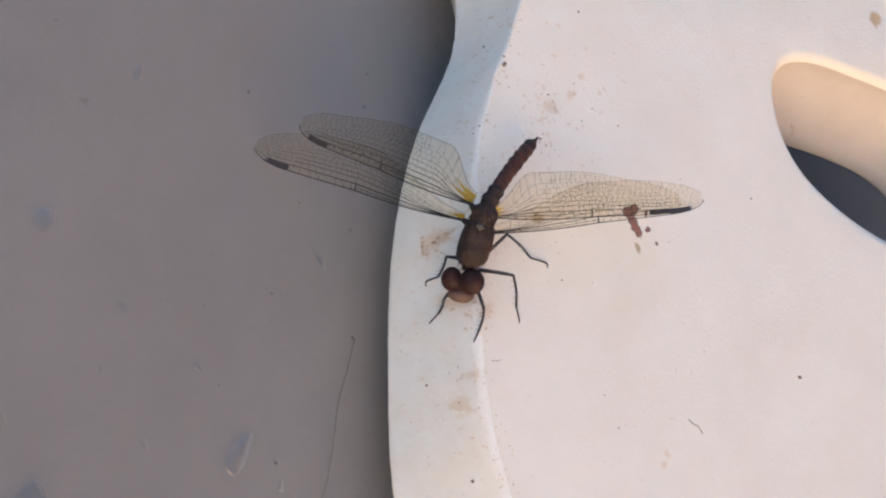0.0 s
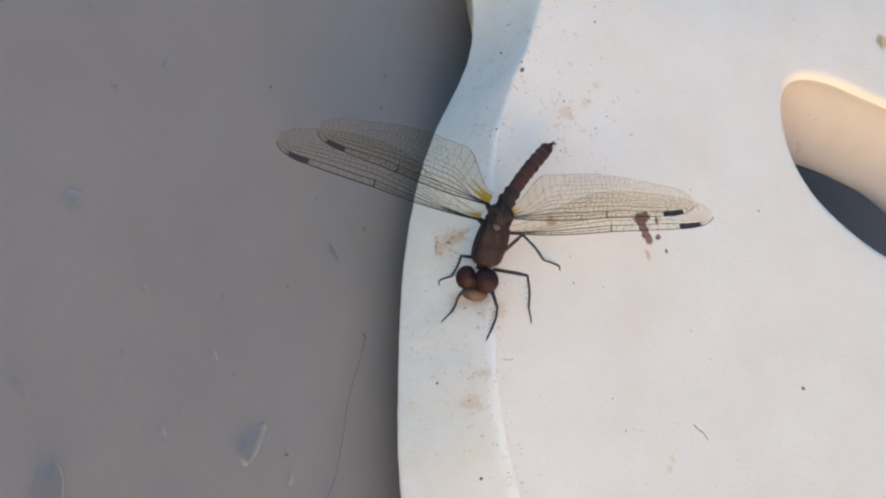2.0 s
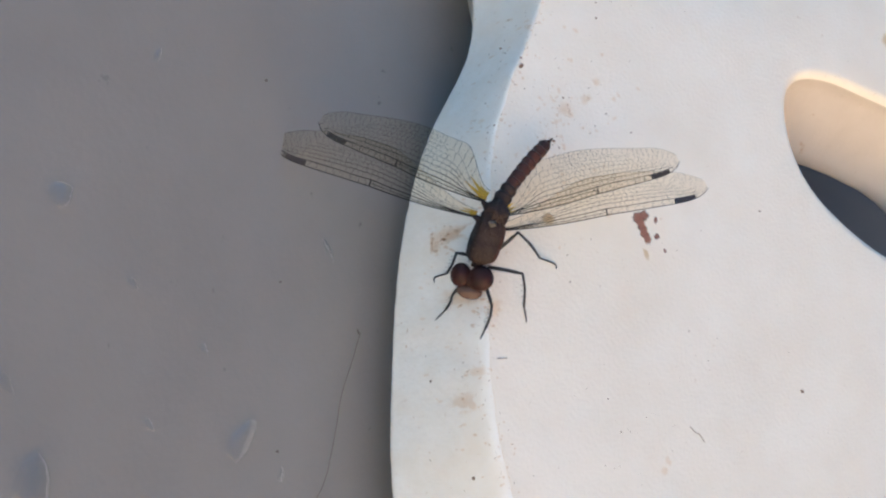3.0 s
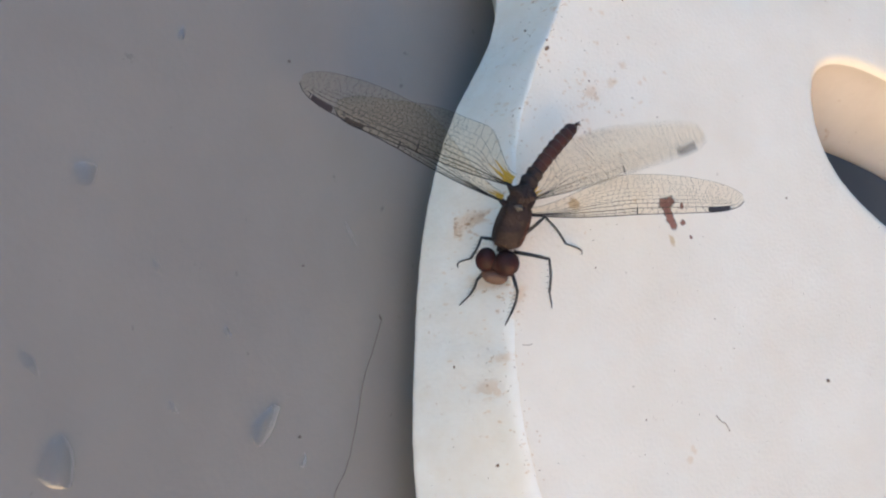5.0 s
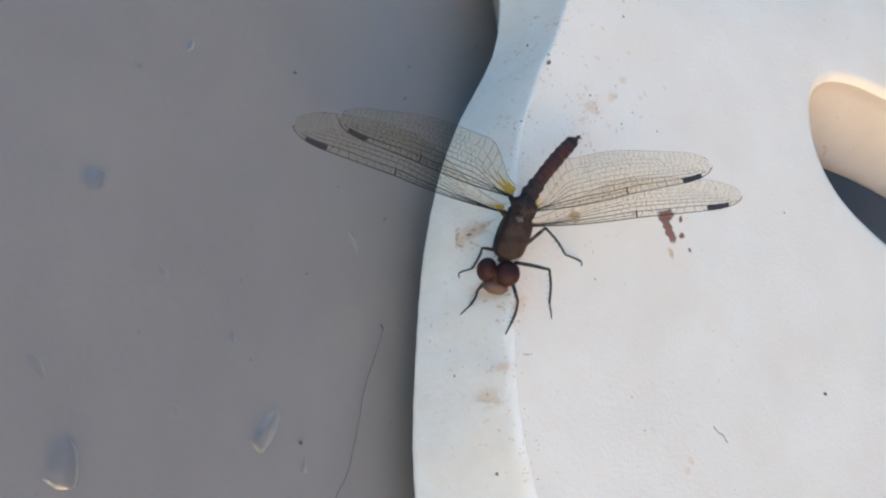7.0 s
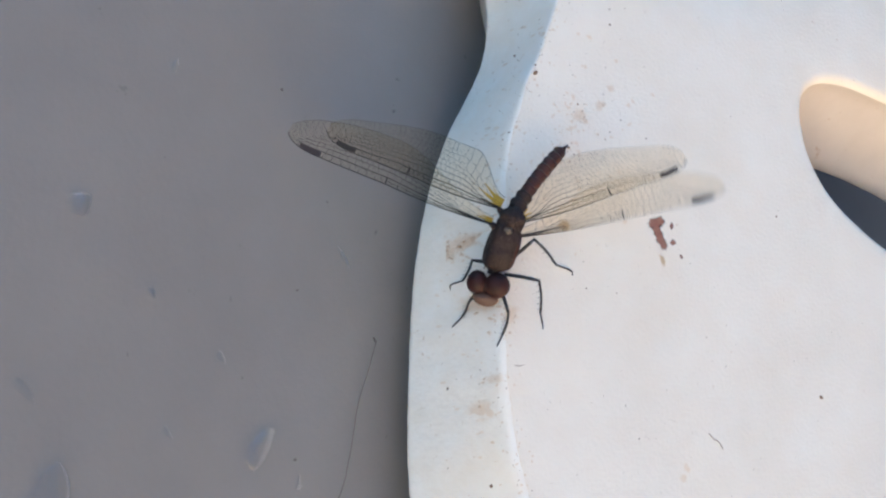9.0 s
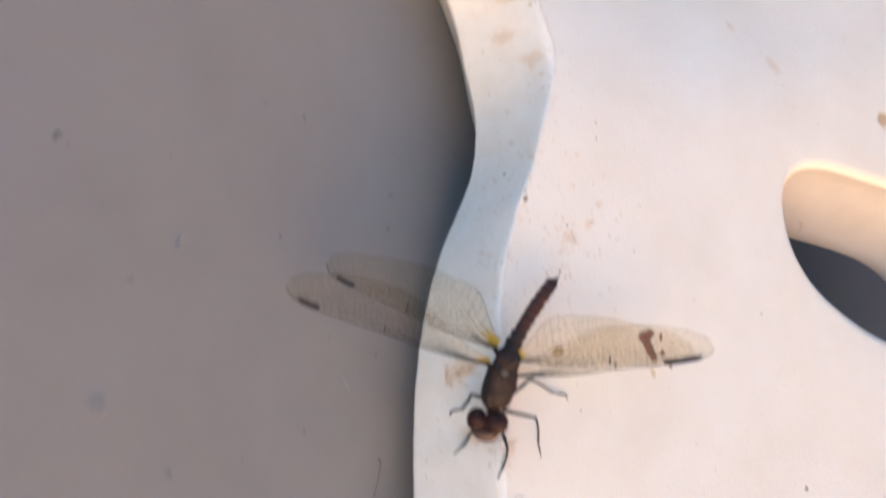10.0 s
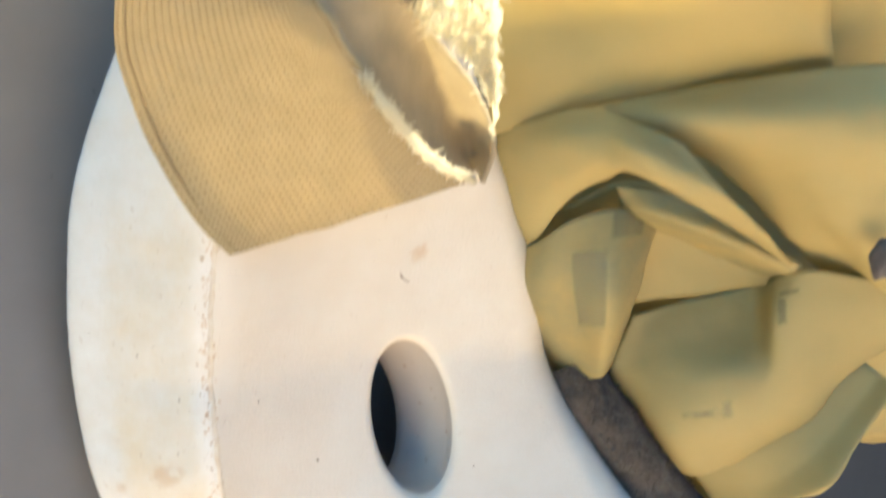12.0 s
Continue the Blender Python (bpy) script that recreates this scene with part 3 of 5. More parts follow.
def ribbon(bm, a, b, width):
    """One straight vein, a slim three-sided bar."""
    way = b - a
    if way.length < 2e-5:
        return
    side = way.cross(Vector((0, 0, 1))).normalized() * width / 2
    up = Vector((0, 0, width * 0.6))
    ends = [[bm.verts.new(p + q) for q in (side, up, -side, -up)] for p in (a, b)]
    for k in range(4):
        n = (k + 1) % 4
        bm.faces.new((ends[0][k], ends[0][n], ends[1][n], ends[1][k]))


def build_wing(name, parent, spot, span, kind):
    rng = random.Random(name[-6:] + kind)
    bm = bmesh.new()
    wander = [[rng.uniform(-0.014, 0.014) for _ in range(12)] for _ in LINES]

    def line(k, s):
        if k in (0, len(LINES) - 1):
            return LINES[k]
        i = s * 10
        j = int(min(i, 10))
        w = wander[k][j] * (1 - i + j) + wander[k][j + 1] * (i - j)
        squeeze = 0.55 + 0.45 * ease(0.0, 0.3, s) if k > 2 else 1.0
        zig = 0.0
        if k > 2:
            turn = (s + 0.006 * noise.noise((s * 40, k, 3))) / 0.026 + 0.5 * k
            zig = (abs(2 * (turn % 1) - 1) * 2 - 1) * (0.004 + 0.020 * ease(0.12, 0.45, s) * min(1, (k - 2) / 3))
        return LINES[k] * squeeze + w * 0.9 + zig
    # every other lengthwise vein of the rear half forks off further out
    begins = {5: 0.16, 7: 0.26, 9: 0.30, 10: 0.36}
    for k in range(len(LINES)):
        end = 0.5 if k == 1 else (0.995 if k in (0, len(LINES) - 1) else (0.97, 0.97, 0.95, 0.94, 0.92, 0.89, 0.85, 0.8, 0.74, 0.68, 0.62, 1)[k])
        thick = (0.15, 0.10, 0.125, 0.085, 0.07, 0.048, 0.040, 0.034, 0.032, 0.032, 0.032, 0.048)[k] * MM
        steps = 34 if k < 3 else 150
        for i in range(steps):
            s0, s1 = end * i / steps, end * (i + 1) / steps
            if s0 < begins.get(k, 0.0):
                continue
            taper = 1 - 0.45 * i / steps
            ribbon(bm, on_wing(kind, span, s0, line(k, s0)), on_wing(kind, span, s1, line(k, s1)), thick * taper)
    for k in range(len(LINES) - 1):
        s = 0.06 + rng.uniform(0, 0.02) if k < 3 else 0.10 + rng.uniform(0, 0.05)
        gap = (0.042, 0.042, 0.034)[k] if k < 3 else 0.026
        while s < 0.985:
            lean = rng.uniform(-0.008, 0.012)
            other = k + 1
            while s < begins.get(other, 0.0):
                other += 1
            if s >= begins.get(k, 0.0):
                ribbon(bm, on_wing(kind, span, s, line(k, s)), on_wing(kind, span, s + lean, line(other, s + lean)), (0.052 if k < 2 else 0.031) * MM)
            s += gap * (rng.uniform(0.75, 1.3) if k < 3 else rng.uniform(0.9, 1.1) * (1.5 if s < 0.3 else 1.0))
    # nodus: the strong cross vein half way along the front edge
    ribbon(bm, on_wing(kind, span, 0.5, -0.01), on_wing(kind, span, 0.505, 0.16), 0.16 * MM)
    wing = part(name, bm, VEIN, parent, "fine black net of veins")
    # film
    bm = bmesh.new()
    grid = [[bm.verts.new(on_wing(kind, span, s, c)) for c in (0, 0.15, 0.3, 0.5, 0.75, 1)] for s in [i / 40 for i in range(40)] + [0.994]]
    for one, two in zip(grid, grid[1:]):
        for k in range(5):
            bm.faces.new((one[k], one[k + 1], two[k + 1], two[k]))
    film = part("film", bm, WING_FILM, wing, "clear slightly yellowed wing membrane")
    # dark spot near the tip
    bm = bmesh.new()
    first, last = (spot - 1.25) / span, (spot + 1.25) / span
    top, low = [], []
    for i in range(9):
        s = first + (last - first) * i / 8
        pinch = 0.25 if i in (0, 8) else 0.0
        for c in (0.0 + 0.1 * pinch, 0.15 - 0.1 * pinch):
            p = on_wing(kind, span, s, c)
            top.append(bm.verts.new(p + Vector((0, 0, 0.08 * MM))))
            low.append(bm.verts.new(p - Vector((0, 0, 0.08 * MM))))
    for i in range(8):
        a = 2 * i
        bm.faces.new((top[a], top[a + 1], top[a + 3], top[a + 2]))
        bm.faces.new((low[a + 2], low[a + 3], low[a + 1], low[a]))
        bm.faces.new((top[a], top[a + 2], low[a + 2], low[a]))
        bm.faces.new((top[a + 3], top[a + 1], low[a + 1], low[a + 3]))
    part("wing_spot", bm, STIGMA, wing, "dark brown wing spot", smooth=False)
    # amber stain at the root
    bm = bmesh.new()
    reach = (0.085 if kind == "fore" else 0.15) * (1.0 if name.startswith("left") else 0.5)
    grid = [[bm.verts.new(on_wing(kind, span, reach * i / 6 * (0.85, 0.3, 1.0, 0.35, 0.9, 0.3, 0.7)[j], 0.15 + 0.7 * j / 6) + Vector((0, 0, 0.05 * MM))) for j in range(7)] for i in range(7)]
    for one, two in zip(grid, grid[1:]):
        for k in range(6):
            bm.faces.new((one[k], one[k + 1], two[k + 1], two[k]))
    part("amber_root", bm, AMBER, wing, "amber stain at the wing root")
    return wing


def build_dragonfly():
    thing = empty("dragonfly", TIPPED @ Matrix.Translation(HUB * MM), "red-brown dragonfly with clear wings, resting on the white plastic", "dragonfly")

    def at(p):
        return (Vector(p) - HUB) * MM
    # thorax: a humped body, its right flank redder
    bm = bmesh.new()
    axis = (Vector((-0.9, 4.9, 3.1)) - Vector((-1.9, -0.3, 1.2)))
    mid = Vector((-1.62, 1.95, 1.9))
    n = axis.normalized()
    side = SIDE - n * SIDE.dot(n)
    side.normalize()
    up = side.cross(n)
    egg(bm, at(mid), [n * 2.6 * MM, side * 1.55 * MM, up * 2.0 * MM], 36, 28, 0.10, 1300, 3.6)
    part("thorax", bm, BODY_BROWN, thing)
    bm = bmesh.new()
    egg(bm, at(mid + side * 1.0 + up * 0.05), [n * 2.3 * MM, side * 0.85 * MM, up * 1.55 * MM], 28, 20, 0.10, 1400, 3.2)
    part("flank", bm, SIDE_RED, thing, "rust-red flank")
    bm = bmesh.new()
    egg(bm, at(mid + n * 3.0 + up * 0.5), [n * 1.7 * MM, side * 1.4 * MM, up * 1.5 * MM], 36, 28, 0.22, 1700)
    for v in bm.verts:
        v.co += (v.co - at(mid + n * 3.0 + up * 0.5)).normalized() * 0.22 * MM * (noise.noise(v.co * 3200) + 0.6 * noise.noise(v.co * 6500))
    part("wing_base", bm, BODY_BROWN, thing, "knobbly brown wing base")
    bm = bmesh.new()
    egg(bm, at(mid + n * 1.9 + up * 2.05 - side * 0.2), [n * 0.34 * MM, side * 0.4 * MM, up * 0.25 * MM], 16, 12, 0.9, 3800)
    part("pale_plate", bm, PALE_PLATE, thing, "pale plate between the wings")
    # neck and head
    bm = bmesh.new()
    tube(bm, [at((-1.85, 0.1, 1.2)), at((-2.1, -1.0, 0.8))], [0.8 * MM, 0.6 * MM], 10)
    part("neck", bm, BODY_BROWN, thing)
    # the head is turned a little against the body
    across = Vector((0.922, -0.172, 0.348))
    crown = Vector((-0.38, -0.24, 0.89))
    crown = (crown - across * crown.dot(across)).normalized()
    back = crown.cross(across)
    for name, centre, wide, deep in (("left_eye", (-3.62, -1.85, 0.25), 1.12, 1.32), ("right_eye", (-1.72, -2.25, 1.35), 1.42, 1.42)):
        bm = bmesh.new()
        egg(bm, at(centre), [across * wide * MM, back * deep * MM, crown * 1.3 * MM], 24, 16)
        part(name, bm, EYE_RED, thing, "large dark red eye")
    bm = bmesh.new()
    egg(bm, at((-2.45, -3.55, 0.05)), [across * 1.45 * MM, back * 0.85 * MM, crown * 0.8 * MM], 18, 12, 0.06, 1500)
    part("face", bm, FACE_TAN, thing, "pale reddish-tan face")
    bm = bmesh.new()
    egg(bm, at((-2.62, -2.3, 0.85)), [across * 0.8 * MM, back * 0.85 * MM, crown * 0.75 * MM], 16, 12, 0.1, 2000)
    part("brow", bm, TAIL_DARK, thing)
    # pale bristles on the thorax
    bm = bmesh.new()
    rng = random.Random(4)
    for _ in range(70):
        a1, a2 = rng.uniform(-1.2, 1.2), rng.uniform(-0.9, 0.9)
        q = n * 3.4 * math.sin(a2) + (side * math.sin(a1) * 1.72 + up * math.cos(a1) * 2.15) * math.cos(a2)
        w = (q.normalized() + n * rng.uniform(-0.6, 0.2) + side * rng.uniform(-0.3, 0.3)) * rng.uniform(0.25, 0.5)
        tube(bm, [at(mid + q), at(mid + q + w)], [0.022 * MM, 0.008 * MM], 3, False)
    tagged(part("bristles", bm, FACE_TAN, thing, "fine tan bristles"), kind="stuff")
    # abdomen: overlapping rings that swell towards their rear edge, dark at the sides of each joint
    start, stop = Vector((-0.75, 5.9, 3.4)), Vector((5.15, 14.0, 3.0))
    way = (stop - start).normalized()
    flat = (SIDE - way * SIDE.dot(way)).normalized()
    high = flat.cross(way) if flat.cross(way).z > 0 else way.cross(flat)
    count = 9
    bow = Vector((-0.25, 0.15, 0.3))
    for i in range(count):
        a, b = start.lerp(stop, i / count), start.lerp(stop, (i + 1.06) / count)
        a, b = a + bow * math.sin(math.pi * i / count), b + bow * math.sin(math.pi * (i + 1) / count)
        r = (0.98, 0.90, 0.80, 0.78, 0.80, 0.82, 0.82, 0.79, 0.70)[i]
        bm = bmesh.new()
        tube(bm, [at(a.lerp(b, k / 7)) for k in range(8)], [r * q * MM for q in (0.86, 0.90, 0.93, 0.97, 1.02, 1.06, 1.04, 0.92)], 18)
        for v in bm.verts:
            v.co += Vector((noise.noise(v.co * 1500), noise.noise(v.co * 1500 + Vector((5, 0, 0))), noise.noise(v.co * 1500 + Vector((0, 9, 0))))) * 0.08 * MM
        segment = part("abdomen_segment", bm, (BODY_BROWN, BODY_BROWN, TAIL_RED, TAIL_RED, TAIL_RED, TAIL_RED, TAIL_RED, TAIL_RED, TAIL_DARK)[i], thing)
        if 1 < i < 8:
            for out in (-1, 1):
                bm = bmesh.new()
                egg(bm, at(a.lerp(b, 0.78) + flat * out * r * 0.72 + high * r * 0.36), [way * 0.36 * MM, flat * 0.24 * MM, high * 0.36 * MM], 14, 10, 0.25, 2600)
                part("joint_mark", bm, TAIL_DARK, segment, "dark mark at the side of a joint")
    bm = bmesh.new()
    for k in range(5):
        a = stop + Vector((0.35 * math.cos(k * 1.3), 0.2 * math.sin(k), 0.5 * math.sin(k * 1.3)))
        tube(bm, [at(a), at(a + (stop - start).normalized() * (0.55 + 0.25 * math.sin(k * 2.1)) + Vector((0.15 * math.sin(k), 0, 0.1)))], [0.28 * MM, 0.05 * MM], 6)
    part("tail_end", bm, TAIL_DARK, thing, "ragged blunt tail end")
    # legs: hip, knee, ankle, toe (millimetres in the frame's space)
    legs = {"left_middle_leg": [(-2.3, 0.4, 0.4), (-3.45, 1.0, -1.5), (-3.0, -0.6, -4.9), (-3.75, -0.85, -6.6)],
            "left_front_leg": [(-3.0, -2.4, -0.4), (-3.45, -3.7, -2.2), (-3.1, -4.9, -4.6), (-3.5, -5.85, -6.3)],
            "left_hind_leg": [(-1.6, 2.4, 0.6), (-1.3, 3.2, 0.5), (-0.6, 4.2, 0.3), (0.1, 5.2, 0.12)],
            "right_front_leg": [(-1.2, -1.6, 0.4), (-0.3, -5.1, 1.4), (-0.35, -7.4, 0.1), (-0.6, -8.45, -0.5)],
            "right_middle_leg": [(-0.9, -0.9, 1.5), (2.0, -1.75, 4.0), (4.1, -4.5, 0.55), (4.6, -5.5, 0.15)],
            "right_hind_leg": [(-0.6, 0.6, 2.3), (0.8, 2.45, 5.0), (6.1, 1.3, 0.5), (8.3, 1.0, 0.12)]}
    for name, (hip, knee, ankle, toe) in legs.items():
        bm = bmesh.new()
        tube(bm, smooth_curve([at(hip), at(Vector(hip).lerp(Vector(knee), 0.5) + Vector((0, 0, 0.15))), at(knee)], 4), [0.21 * MM] * 4 + [0.2 * MM] * 3 + [0.16 * MM] * 2, 8)
        thigh = part(name, bm, LEG_BLACK, thing, "thin black leg")
        bm = bmesh.new()
        tube(bm, smooth_curve([at(knee), at(Vector(knee).lerp(Vector(ankle), 0.5) + Vector((0.1, 0.05, 0.15))), at(ankle)], 4), [0.14 * MM] * 9, 7)
        way = (Vector(ankle) - Vector(knee)).normalized()
        for k in range(9):
            p = Vector(knee).lerp(Vector(ankle), 0.15 + 0.09 * k)
            q = way * 0.5 + SIDE * (0.55 if k % 2 else -0.55) - LIFT * 0.15
            tube(bm, [at(p), at(p + q * 0.75)], [0.035 * MM, 0.012 * MM], 4)
        part("shin", bm, LEG_BLACK, thigh)
        bm = bmesh.new()
        hook = Vector(toe) + (Vector(toe) - Vector(ankle)).normalized() * 0.12 + Vector((0.12, -0.55, -0.12))
        tube(bm, smooth_curve([at(ankle), at(toe), at(hook)], 4), [0.10 * MM] * 5 + [0.075 * MM] * 3 + [0.045 * MM], 6)
        part("foot", bm, LEG_BLACK, thigh)
    # the four joints that carry the wings
    for a in (-1.05, 1.05):
        for b in (-0.75, 1.1):
            bm = bmesh.new()
            egg(bm, (SIDE * a + AFT * b - LIFT * 0.25) * MM, [SIDE * 0.6 * MM, AFT * 0.36 * MM, LIFT * 0.34 * MM], 16, 12, 0.3, 2200 + 300 * b)
            part("wing_joint", bm, BODY_BROWN, thing)
    made = {}
    for name, (side_at, aft_at, spot, span, kind) in WINGS.items():
        made[name] = build_wing(name, thing, spot, span, kind)
    return made


WING_PARTS = build_dragonfly()


# ---- the woven strap ----
STRAP_FRONT = [
    [(-11.3, 128.9, 16), (-16, 133.4, 18), (-21.6, 141.5, 23), (-25, 148.7, 28), (-26.3, 153.1, 31), (-26.4, 160.8, 36), (-26, 178, 44)],
    [(-3, 131.5, 16), (-8.1, 138.3, 22), (-13.3, 145.4, 27), (-16.6, 151.8, 31), (-18.3, 156.6, 34), (-19.1, 161.7, 37), (-19.5, 179, 45)],
    [(9.5, 135.7, 15.8), (1.6, 142.5, 25.2), (-4.5, 148.6, 31.2), (-8.8, 154.2, 35), (-11.3, 158.2, 37.5), (-12.4, 162.4, 39), (-14.5, 181, 47)],
    [(22.8, 140.7, 15.4), (13.2, 142.9, 24.3), (4.8, 147.2, 32.4), (-0.7, 151.5, 36.9), (-5.1, 155.8, 40), (-8.7, 161.8, 42), (-12, 184, 49)],
]
STRAP_BACK = [
    [(22.8, 140.7, 15.4), (13.6, 142.9, 23.3), (5.1, 147.2, 31.4), (-0.4, 151.6, 35.9), (-4.9, 156, 39), (-8.4, 162, 41), (-11.8, 184, 48)],
    [(24.6, 142, 11), (22, 147, 10.8), (16, 152, 17.5), (10.5, 156.7, 24.7), (5.1, 159.9, 33), (1.3, 164.7, 37.4), (0, 192, 36)],
    [(24.6, 140.4, 13), (25.2, 146.4, 15.8), (19.1, 152, 22.2), (11.6, 156.5, 28.1), (6.7, 160.1, 32.9), (2.6, 164.9, 37.8), (6, 192, 47)],
]
# how far its unravelled fibres reach beyond the cloth
STRAP_FRAY = [(24.6, 140.4, 13), (24.6, 146.4, 16.9), (21.3, 152.1, 24.3), (17.2, 156.8, 32.3), (14, 160.2, 38.7), (10.4, 164.6, 45.3)]


COLUMNS, COURSES = 34, 58


def knit(a, b):
    """Ribs along the strap with a pit at each stitch."""
    i = a * COLUMNS
    j = b * COURSES
    u, v = (i % 1) - 0.5, (j % 1) - 0.5
    return 0.00002 * math.cos(2 * math.pi * u) - 0.00032 * math.exp(-(u * u * 14 + v * v * 10))


def build_strap():
    thing = empty("woven_strap", TIPPED, "looped beige woven cloth strap with a frayed sunlit edge", "cloth strap")
    front = part("front_panel", sheet(STRAP_FRONT, 54, 1.1, 0.0004, 120, 1.0, relief=knit), WOVEN, thing)
    part("back_panel", sheet(STRAP_BACK, 12, 0.9, 0.0005, 130, 5.0), WOVEN_INSIDE, thing, "paler inner side of the loop")
    grid = [smooth_curve([Vector(p) * MM for p in r], 14) for r in STRAP_FRONT]
    dense = list(zip(*[smooth_curve(list(c), 14) for c in zip(*grid)]))
    # knit stitches as short raised dashes in rows
    bm = bmesh.new()
    w, h = len(dense[0]), len(dense)
    rng = random.Random(3)
    columns, rows_n = COLUMNS, COURSES
    for i in range(columns):
        for j in range(rows_n):
            u, v = (i + 0.5) / columns * (h - 1), (j + 0.5) / rows_n * (w - 1)
            iu, iv = int(min(u, h - 2)), int(min(v, w - 2))
            fu, fv = u - iu, v - iv
            p = dense[iu][iv].lerp(dense[iu + 1][iv], fu).lerp(dense[iu][iv + 1].lerp(dense[iu + 1][iv + 1], fu), fv)
            du = (dense[iu + 1][iv] - dense[iu][iv]).normalized()
            dv = (dense[iu][iv + 1] - dense[iu][iv]).normalized()
            n = du.cross(dv).normalized()
            n = n if n.z > 0 else -n
            p = p + n * (-0.10 * MM + 0.0004 * noise.noise(p * 120 + Vector((1, 0, 0))) + 0.0002 * noise.noise(p * 324 + Vector((0, 1, 0))))
            a, b = dv * rng.uniform(0.18, 0.36) * MM + du * rng.uniform(-0.06, 0.06) * MM, du * rng.uniform(0.10, 0.18) * MM
            q = [bm.verts.new(p + s) for s in (-a, b, a, -b)]
            top = bm.verts.new(p + n * 0.03 * MM)
            for k in range(4):
                bm.faces.new((q[k], q[(k + 1) % 4], top))
    tagged(part("knit_stitches", bm, THREAD, thing, "dark stitch holes in rows"), kind="stuff")
    # seams: along the left edge and the right edge
    for name, row, inset in (("hem_seam", 0, 0.06), ("edge_seam", len(STRAP_FRONT) - 1, 0.04)):
        line = smooth_curve([Vector(p).lerp(Vector(q), inset * 2.2) * MM for p, q in zip(STRAP_FRONT[row], STRAP_FRONT[1 if row == 0 else row - 1])], 12)
        bm = bmesh.new()
        tube(bm, [p + Vector((0, 0, 0.12 * MM)) for p in line], 0.13 * MM, 6)
        part(name, bm, THREAD, thing, "sewn seam line")
    # frayed fibres on the right edge and the free edge behind
    bm = bmesh.new()
    rng = random.Random(8)
    def fibre(p, way, l):
        bend = Vector((rng.uniform(-1, 1), rng.uniform(-1, 1), rng.uniform(-1, 1))) * l * 0.45
        p = p + Vector((rng.uniform(-1, 1), rng.uniform(-1, 1), rng.uniform(-0.5, 0.5))) * 0.4 * MM
        tube(bm, [p, p + way * l * 0.5 + bend * 0.5, p + way * l + bend], [0.12 * MM, 0.11 * MM, 0.05 * MM], 4, False)
    line = smooth_curve([Vector(p) * MM for p in STRAP_FRONT[-1][:4]], 12)
    for _ in range(300):
        p = line[min(int(rng.random() ** 0.8 * len(line)), len(line) - 1)]
        fibre(p, Vector((rng.uniform(-1.0, 0.6), rng.uniform(-0.7, 0.7), rng.uniform(-0.3, 0.8))).normalized(), 1.3 * rng.uniform(0.3, 1.2) * MM)
    near, far = [smooth_curve([Vector(p) * MM for p in e], 14) for e in (STRAP_BACK[-1][:6], STRAP_FRAY)]
    for _ in range(1900):
        k = int((0.38 + 0.62 * rng.random() ** 0.7) * (len(near) - 1))
        p = near[k].lerp(far[k], rng.uniform(0.75 - 0.8 * ease(0.45, 0.8, k / len(near)), 0.97))
        along = (near[k + 1] - near[k]).normalized()
        way = (along * rng.uniform(-1, 1) + (far[k] - near[k]) * 120 * rng.uniform(-0.8, 0.3) + Vector((rng.uniform(-0.5, 0.3), rng.uniform(-0.4, 0.4), rng.uniform(-0.4, 0.3)))).normalized()
        fibre(p, way, rng.uniform(0.5, 2.0) * MM)
    tagged(part("frayed_fringe", bm, FIBRE, thing, "sunlit frayed cotton fibres"), kind="stuff")
    # rolled selvedge that catches the sun
    bm = bmesh.new()
    line = smooth_curve([Vector(p) * MM for p in STRAP_FRONT[-1][:4]], 20)
    tube(bm, [p + Vector((noise.noise(p * 700), noise.noise(p * 700 + Vector((3, 0, 0))), 0.4)) * 0.4 * MM for p in line], [(0.75 + 0.3 * noise.noise(p * 900)) * min(1.0, 0.25 + 3.0 * (1 - k / len(line))) * MM for k, p in enumerate(line)], 8)
    part("selvedge", bm, FIBRE, thing, "pale fuzzy selvedge")
    # unravelled cotton wadding on the free edge behind
    bm = bmesh.new()
    line = smooth_curve([Vector(p) * MM for p in STRAP_FRAY[1:]], 20)
    tube(bm, [p + Vector((-0.5 + 1.1 * noise.noise(p * 500), noise.noise(p * 500 + Vector((3, 0, 0))), 0.7 + 0.8 * noise.noise(p * 400))) * MM for p in line], [max(0.2, 0.2 + 0.4 * k / len(line) + 0.4 * noise.noise(p * 700)) * MM for k, p in enumerate(line)], 12)
    for v in bm.verts:
        v.co += Vector((noise.noise(v.co * 1500), noise.noise(v.co * 1500 + Vector((7, 0, 0))), noise.noise(v.co * 1500 + Vector((0, 5, 0))))) * 0.5 * MM
    part("unravelled_edge", bm, FIBRE, thing, "unravelled pale cotton edge")


build_strap()


# ---- the yellow bag ----
BAG_ROLL = [
    [(25, 170.6, 4), (32, 169.5, 16), (40, 169.1, 34), (55.7, 170, 46)],
    [(26.5, 164.2, 5), (36, 165.3, 16), (46.1, 166.5, 34), (65.5, 166.9, 36)],
    [(28.7, 157.6, 6), (38.8, 159.4, 17), (51.4, 161.8, 28), (70.7, 162.9, 32)],
    [(30.3, 147.3, 1), (43.4, 153.4, 14), (57.5, 157.4, 21), (77.7, 161.2, 26)],
]
